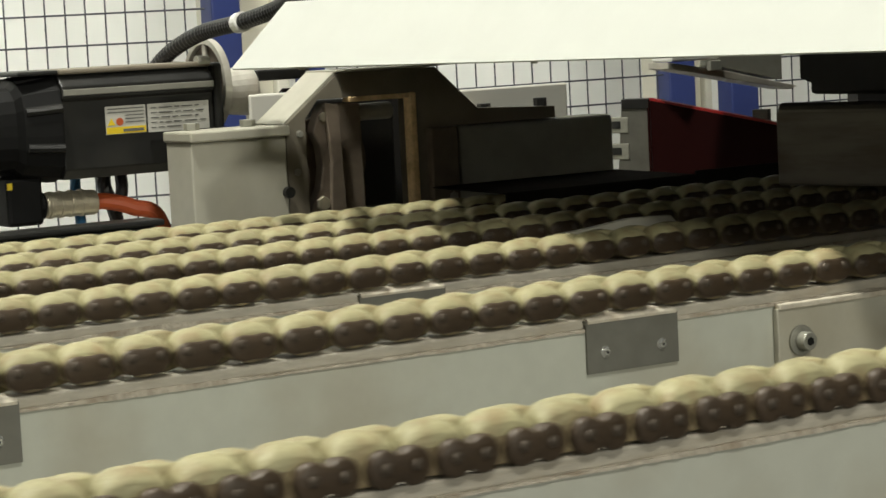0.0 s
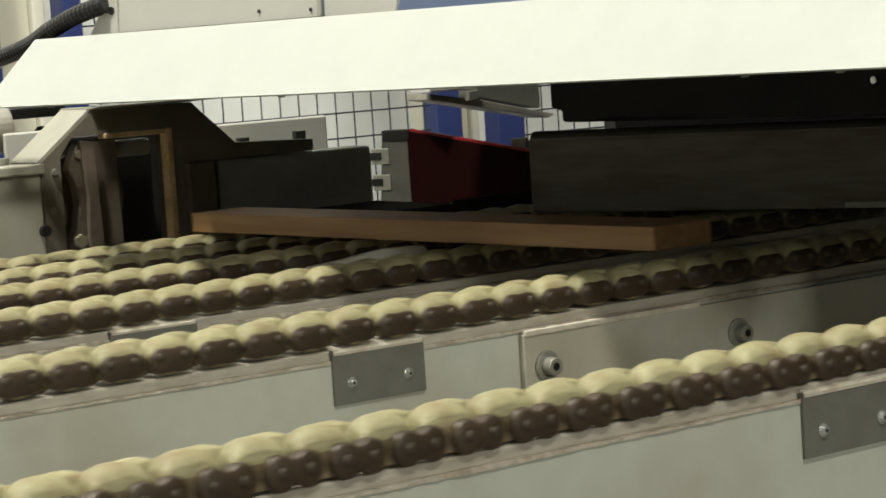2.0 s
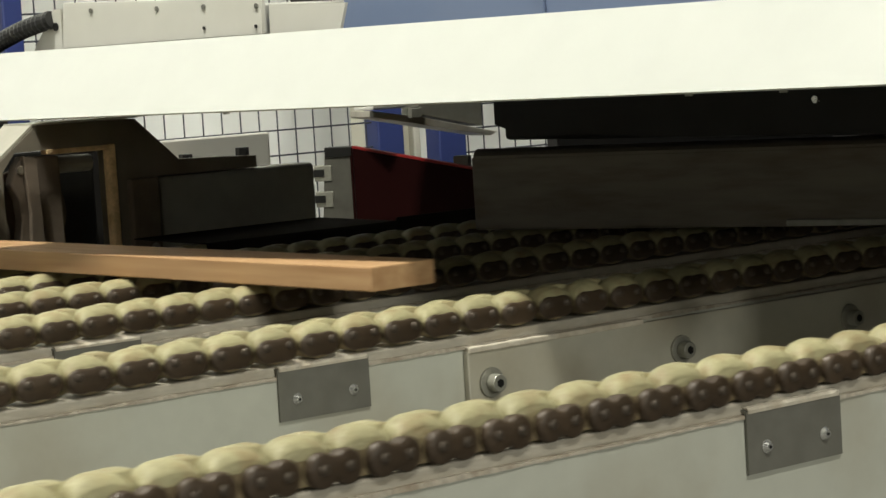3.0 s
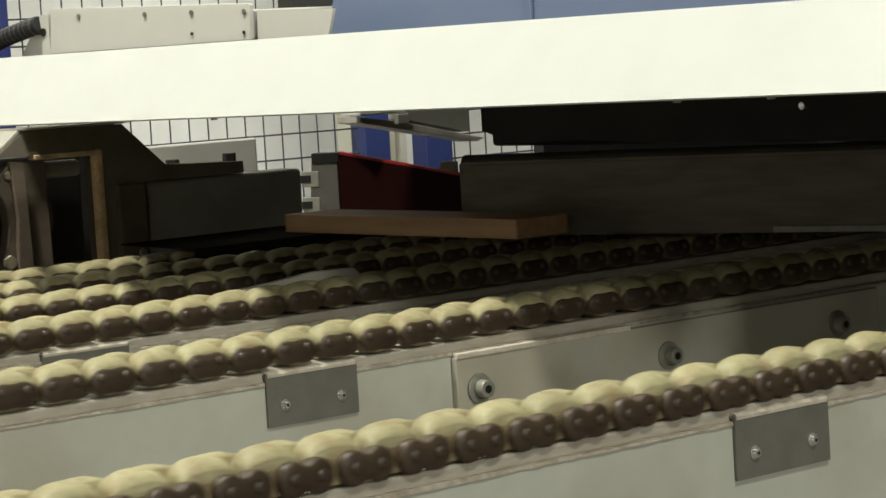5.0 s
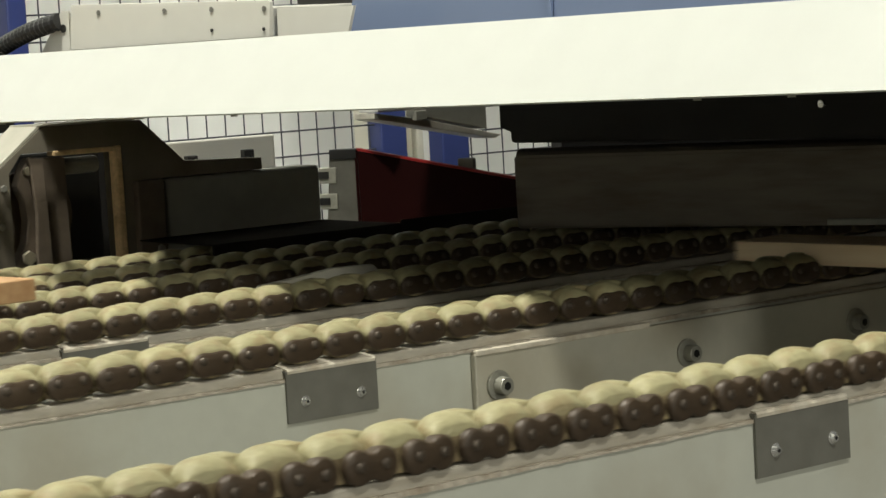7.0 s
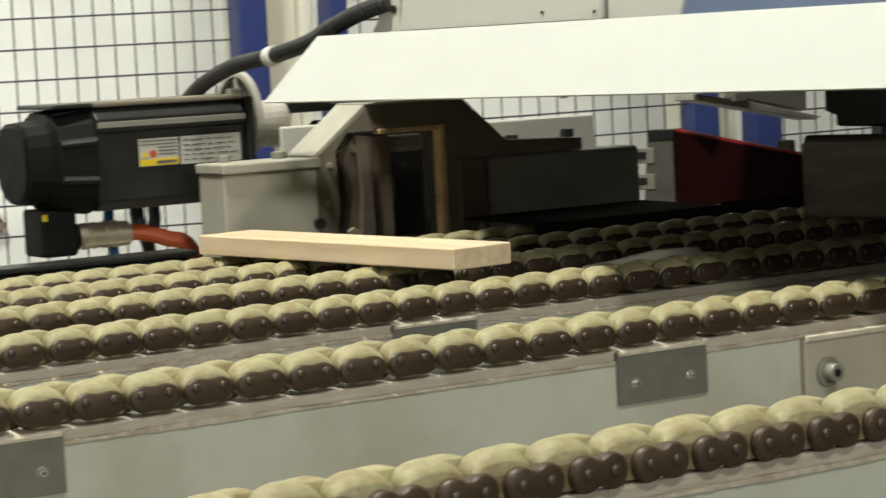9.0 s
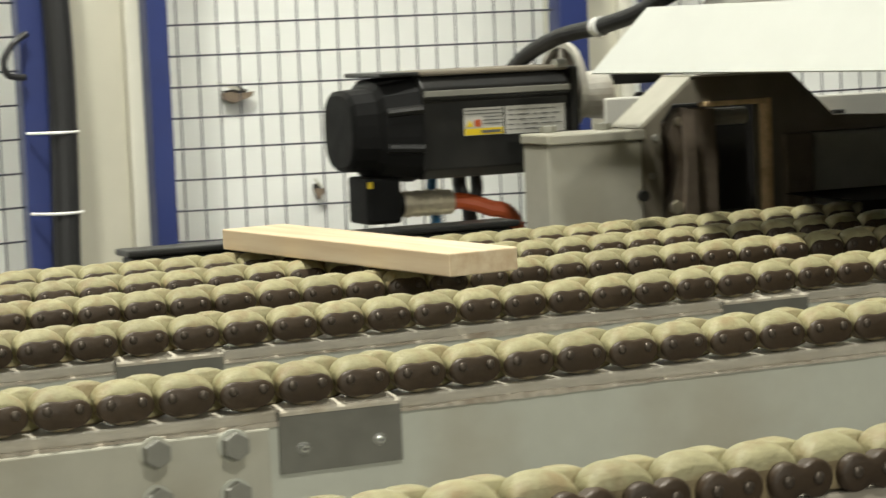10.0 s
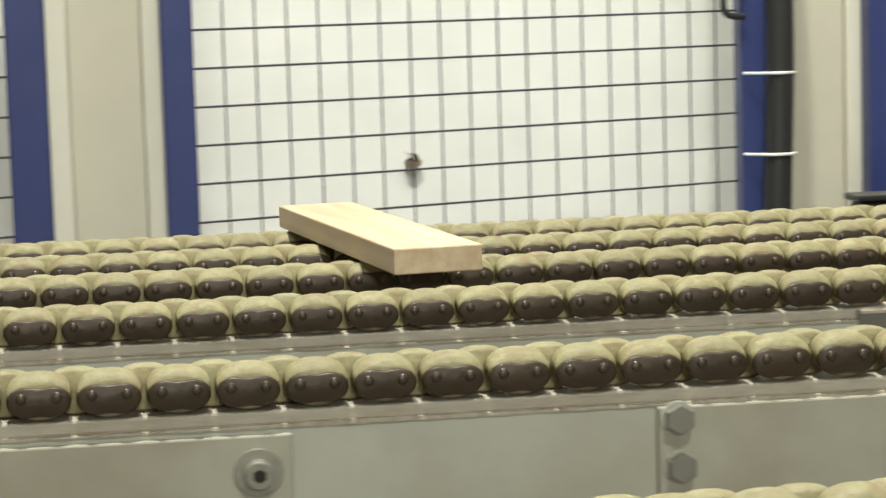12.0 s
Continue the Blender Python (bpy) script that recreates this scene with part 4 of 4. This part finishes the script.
def hand_wheel():
    ob = thing("belt_pulley", pose(1.211, 1.0, 1.040), "grey metal belt pulley with spokes beside the motor", "pulley")
    r = 0.05
    seg = 40
    bm = bmesh.new()
    prof = [(-0.004, r - 0.006), (-0.004, r), (0.004, r), (0.004, r - 0.006)]
    rings = [[bm.verts.new((x, q * math.cos(2 * math.pi * k / seg), q * math.sin(2 * math.pi * k / seg))) for x, q in prof] for k in range(seg)]
    for k in range(seg):
        a, b = rings[k], rings[(k + 1) % seg]
        for j in range(4):
            bm.faces.new((a[j], a[(j + 1) % 4], b[(j + 1) % 4], b[j]))
    bmesh.ops.recalc_face_normals(bm, faces=bm.faces)
    part("rim", bm, CASTING, ob)
    part("disc", cyl((0.001, 0, 0), (0.004, 0, 0), r - 0.007, 32), RUST, ob)
    part("hub", cyl((-0.008, 0, 0), (0.03, 0, 0), 0.014, 20, bev=0.001), CASTING, ob)
    for k in range(6):
        a = 2 * math.pi * k / 6
        part("spoke", box(-0.003, 0.0005, -0.004, 0.004, 0.0145, r - 0.0065, 0.001), CASTING, ob).matrix_basis = Matrix.Rotation(a, 4, "X")
    g = thing("gear_housing", pose(0, 0, 0), "grey gear housing beside the pulley", "gear housing")
    part("body", cyl((1.224, 1.0, 1.030), (1.262, 1.0, 1.030), 0.024, 24, 0.028, bev=0.003), CASTING, g)
    part("top", box(1.262, 1.33, 0.98, 1.03, 1.040, 1.052, 0.002), BLACK, g)


hand_wheel()

# ---- lifters between the chains ----


def lifter(x0, x1, y, m):
    ob = thing("lifter_plate", m, "grey steel lifting plate between two chains", "lifting plate", "lifting plates")
    out = [(x0, -0.10), (x1, -0.10), (x1, 0.0), (x1 - 0.006, 0.006), (x1 - 0.05, 0.007), (x0 + 0.035, 0.002), (x0 + 0.004, 0.0), (x0, -0.004)]
    part("plate", prism(out, y, y + 0.008, 0.0008), GREYP, ob)
    part("bolt", hexagon(((x0 + x1) / 2, y, -0.03), (0, -1, 0), 0.007, 0.005), ZINC, ob)
    return ob


LIFT_A = lifter(1.318, 1.47, 0.08, pose(0, 0, 0.888))
LIFT_B = lifter(1.190, 1.323, 0.325, pose(0, 0, 0.9085))

# ---- boards ----


def board(name, length, width, thick, label, wood=WOOD):
    ob = thing(name, pose(0, 0, 0), label, "board", "sawn boards")
    b = box(0, width, 0, length, 0, thick, 0.0012, 2)
    part("wood", b, wood, ob)
    return ob


BOARD_1 = board("pine_board", 0.70, 0.066, 0.020, "long reddish pine board, darkened for shade, riding on the chains", SHADED_PINE)
BOARD_2 = board("pine_board", 0.372, 0.066, 0.019, "short reddish pine board, darkened for shade, riding on the chains", SHADED_PINE)
BOARD_3 = board("pine_board", 0.396, 0.066, 0.019, "short clear pine board lying across the chains")

# ---- what moves ----


LAGS = ((0, -0.003), (0.5, -0.0095), (1, -0.0045), (1.5, -0.0113), (2, -0.0074), (2.5, -0.0165), (4.5, -0.009), (5, -0.0156), (5.5, -0.0222), (6, -0.0171), (6.5, -0.0147), (8.5, 0.0075), (9, 0.0084), (9.5, 0.0017), (10, 0.0056), (10.5, -0.0017), (11, 0.0033), (11.5, -0.0033), (12, 0.0002))


def motions():
    for i, c in enumerate(CHAINS):
        # whole pitches from the end phase, so that the chain reaches past both ends of the view
        x_end = PHASE[i] - 136 * PITCH
        walk(c, [(t, pose(x_end + SPEED * (12.0 - t) + lag, ROWS[i], CHAIN_Z + LIFT[i])) for t, lag in LAGS])

    def flat(x, y, yaw, z=TOP):
        return pose(x, y, z, 0, 0, yaw)

    # boards slide out along the guide plate, far end first, until the chains take them
    def far_end(x, y, length, yaw, lift=0.0):
        """x, y: the far corner on the chain's leading side."""
        return pose(x, y, TOP + lift, 0, 0, yaw) @ pose(0, -length, 0)

    lane = ((0.0, 1.708, -0.20), (5.4, 1.708, -0.20), (6.1, 1.63, -0.16), (6.6, 1.550, -0.13), (7.2, 1.548, 0.26), (7.7, 1.535, 0.60))
    rows = [(t, far_end(x, y, 0.396, 1, -0.013 if t < 7.5 else -0.004)) for t, x, y in lane] + [(8.0, far_end(1.365, 0.750, 0.396, 6)), (8.3, flat(1.291, 0.366, 7.2))]
    rows += [(t, flat(0.147 + SPEED * (12 - t) - 0.008 * min(12 - t, 3) / 3, 0.367, 7.2)) for t in (8.5, 9.5, 10.5, 11.5, 12.0)]
    walk(BOARD_3, rows)
    rows = [(t, far_end(x, y, 0.372, a, -0.008 if t > 4.5 else -0.013)) for t, x, y, a in ((0.0, 1.632, -0.13, 1), (2.0, 1.632, -0.13, 1), (2.9, 1.555, -0.12, 1), (3.6, 1.552, 0.12, 1), (4.3, 1.550, 0.47, 1), (4.6, 1.543, 0.578, 1))]
    # the chains throw it up a little as they catch it
    rows += [(t, far_end(x, y, 0.372, a, h)) for t, x, y, a, h in ((4.8, 1.534, 0.650, 0.2, -0.001), (4.9, 1.5265, 0.672, -0.5, 0.005), (5.0, 1.506, 0.688, 0.0, 0.009), (5.1, 1.482, 0.705, 0.4, 0.0055), (5.3, 1.428, 0.730, 2.5, 0.003),
                                                                (5.5, 1.373, 0.755, 4, 0.0), (6.0, 1.217, 0.757, 5, 0.0), (6.5, 1.066, 0.760, 5, 0.0))]
    rows += [(t, far_end(1.066 - SPEED * (t - 6.5), 0.760, 0.372, 5)) for t in (8.0, 10.0, 12.0)]
    walk(BOARD_2, rows)
    # board 1 is turned over by the lifters and the clamp
    w, th = 0.066, 0.020

    def roll_board(x, y, z, roll, yaw=0.5, pitch=0.0):
        """x, y, z: the middle of the near end."""
        return pose(x, y, z, pitch, 0, yaw) @ pose(0, 0, 0, 0, roll, 0) @ pose(-w / 2, 0, -th / 2)
    zc = TOP + th / 2
    rows = [(t, roll_board(x + w / 2, y - 0.70, zc + h, 0)) for t, x, y, h in ((0.0, 1.548, 0.20, -0.013), (0.5, 1.545, 0.41, -0.013), (0.7, 1.541, 0.475, -0.013), (0.8, 1.538, 0.507, -0.011), (0.9, 1.532, 0.545, -0.009), (1.0, 1.523, 0.590, -0.007), (1.2, 1.515, 0.655, -0.003),
                                                                              (1.5, 1.488, 0.745, 0.0), (2.0, 1.352, 0.760, 0.0), (2.1, 1.328, 0.760, 0.0))]
    rows += [
            (2.2, roll_board(1.352, 0.12, 0.922, 22, 0.0, 1.6)), (2.3, roll_board(1.366, 0.12, 0.955, 62, 0.0, 0.6)), (2.4, roll_board(1.340, 0.12, 0.957, 124, -0.5, 0.3)),
            (2.5, roll_board(1.314, 0.12, 0.938, 184, -0.6, 1.1)), (2.6, roll_board(1.298, 0.12, zc + 0.002, 180, 0.5, 0.0)), (2.7, roll_board(1.285, 0.115, zc, 180)),
            (3.0, roll_board(1.285 - SPEED * 0.3, 0.115, zc, 180)), (6.0, roll_board(1.285 - SPEED * 3.3, 0.115, zc, 180)), (12.0, roll_board(1.285 - SPEED * 9.3, 0.115, zc, 180))]
    walk(BOARD_1, rows)
    # lifters rise for the turn
    for ob, low, high in ((LIFT_A, 0.888, 0.915), (LIFT_B, 0.9085, 0.925)):
        walk(ob, [(0.0, pose(0, 0, low)), (2.05, pose(0, 0, low)), (2.2, pose(0, 0, high - 0.003)), (2.3, pose(0, 0, high)), (2.5, pose(0, 0, high)), (2.62, pose(0, 0, low)), (12.0, pose(0, 0, low))])
    # clamp head swings over and back
    walk(CLAMP, [(0.0, pose(1.302, 0.925, 0.955)), (2.1, pose(1.302, 0.925, 0.955)), (2.25, pose(1.302, 0.925, 0.955, 0, -35, 0)), (2.4, pose(1.302, 0.925, 0.955, 0, -80, 0)),
                 (2.5, pose(1.302, 0.925, 0.955, 0, -60, 0)), (2.7, pose(1.302, 0.925, 0.955)), (12.0, pose(1.302, 0.925, 0.955))])
    # guide plate draws back for each new board
    home = PUSHER.matrix_basis.copy()
    back = Matrix.Translation((0.05, 0.0, 0.0)) @ home
    part_way, far_back = Matrix.Translation((0.02, 0.0, 0.0)) @ home, Matrix.Translation((0.10, 0.0, 0.0)) @ home
    walk(PUSHER, [(0.0, home), (0.42, home), (0.52, back), (0.6, far_back), (0.7, part_way), (0.8, home), (3.3, home), (3.6, back), (4.4, back), (4.55, home), (6.4, home), (6.65, back), (7.6, back), (7.9, home), (12.0, home)])


motions()
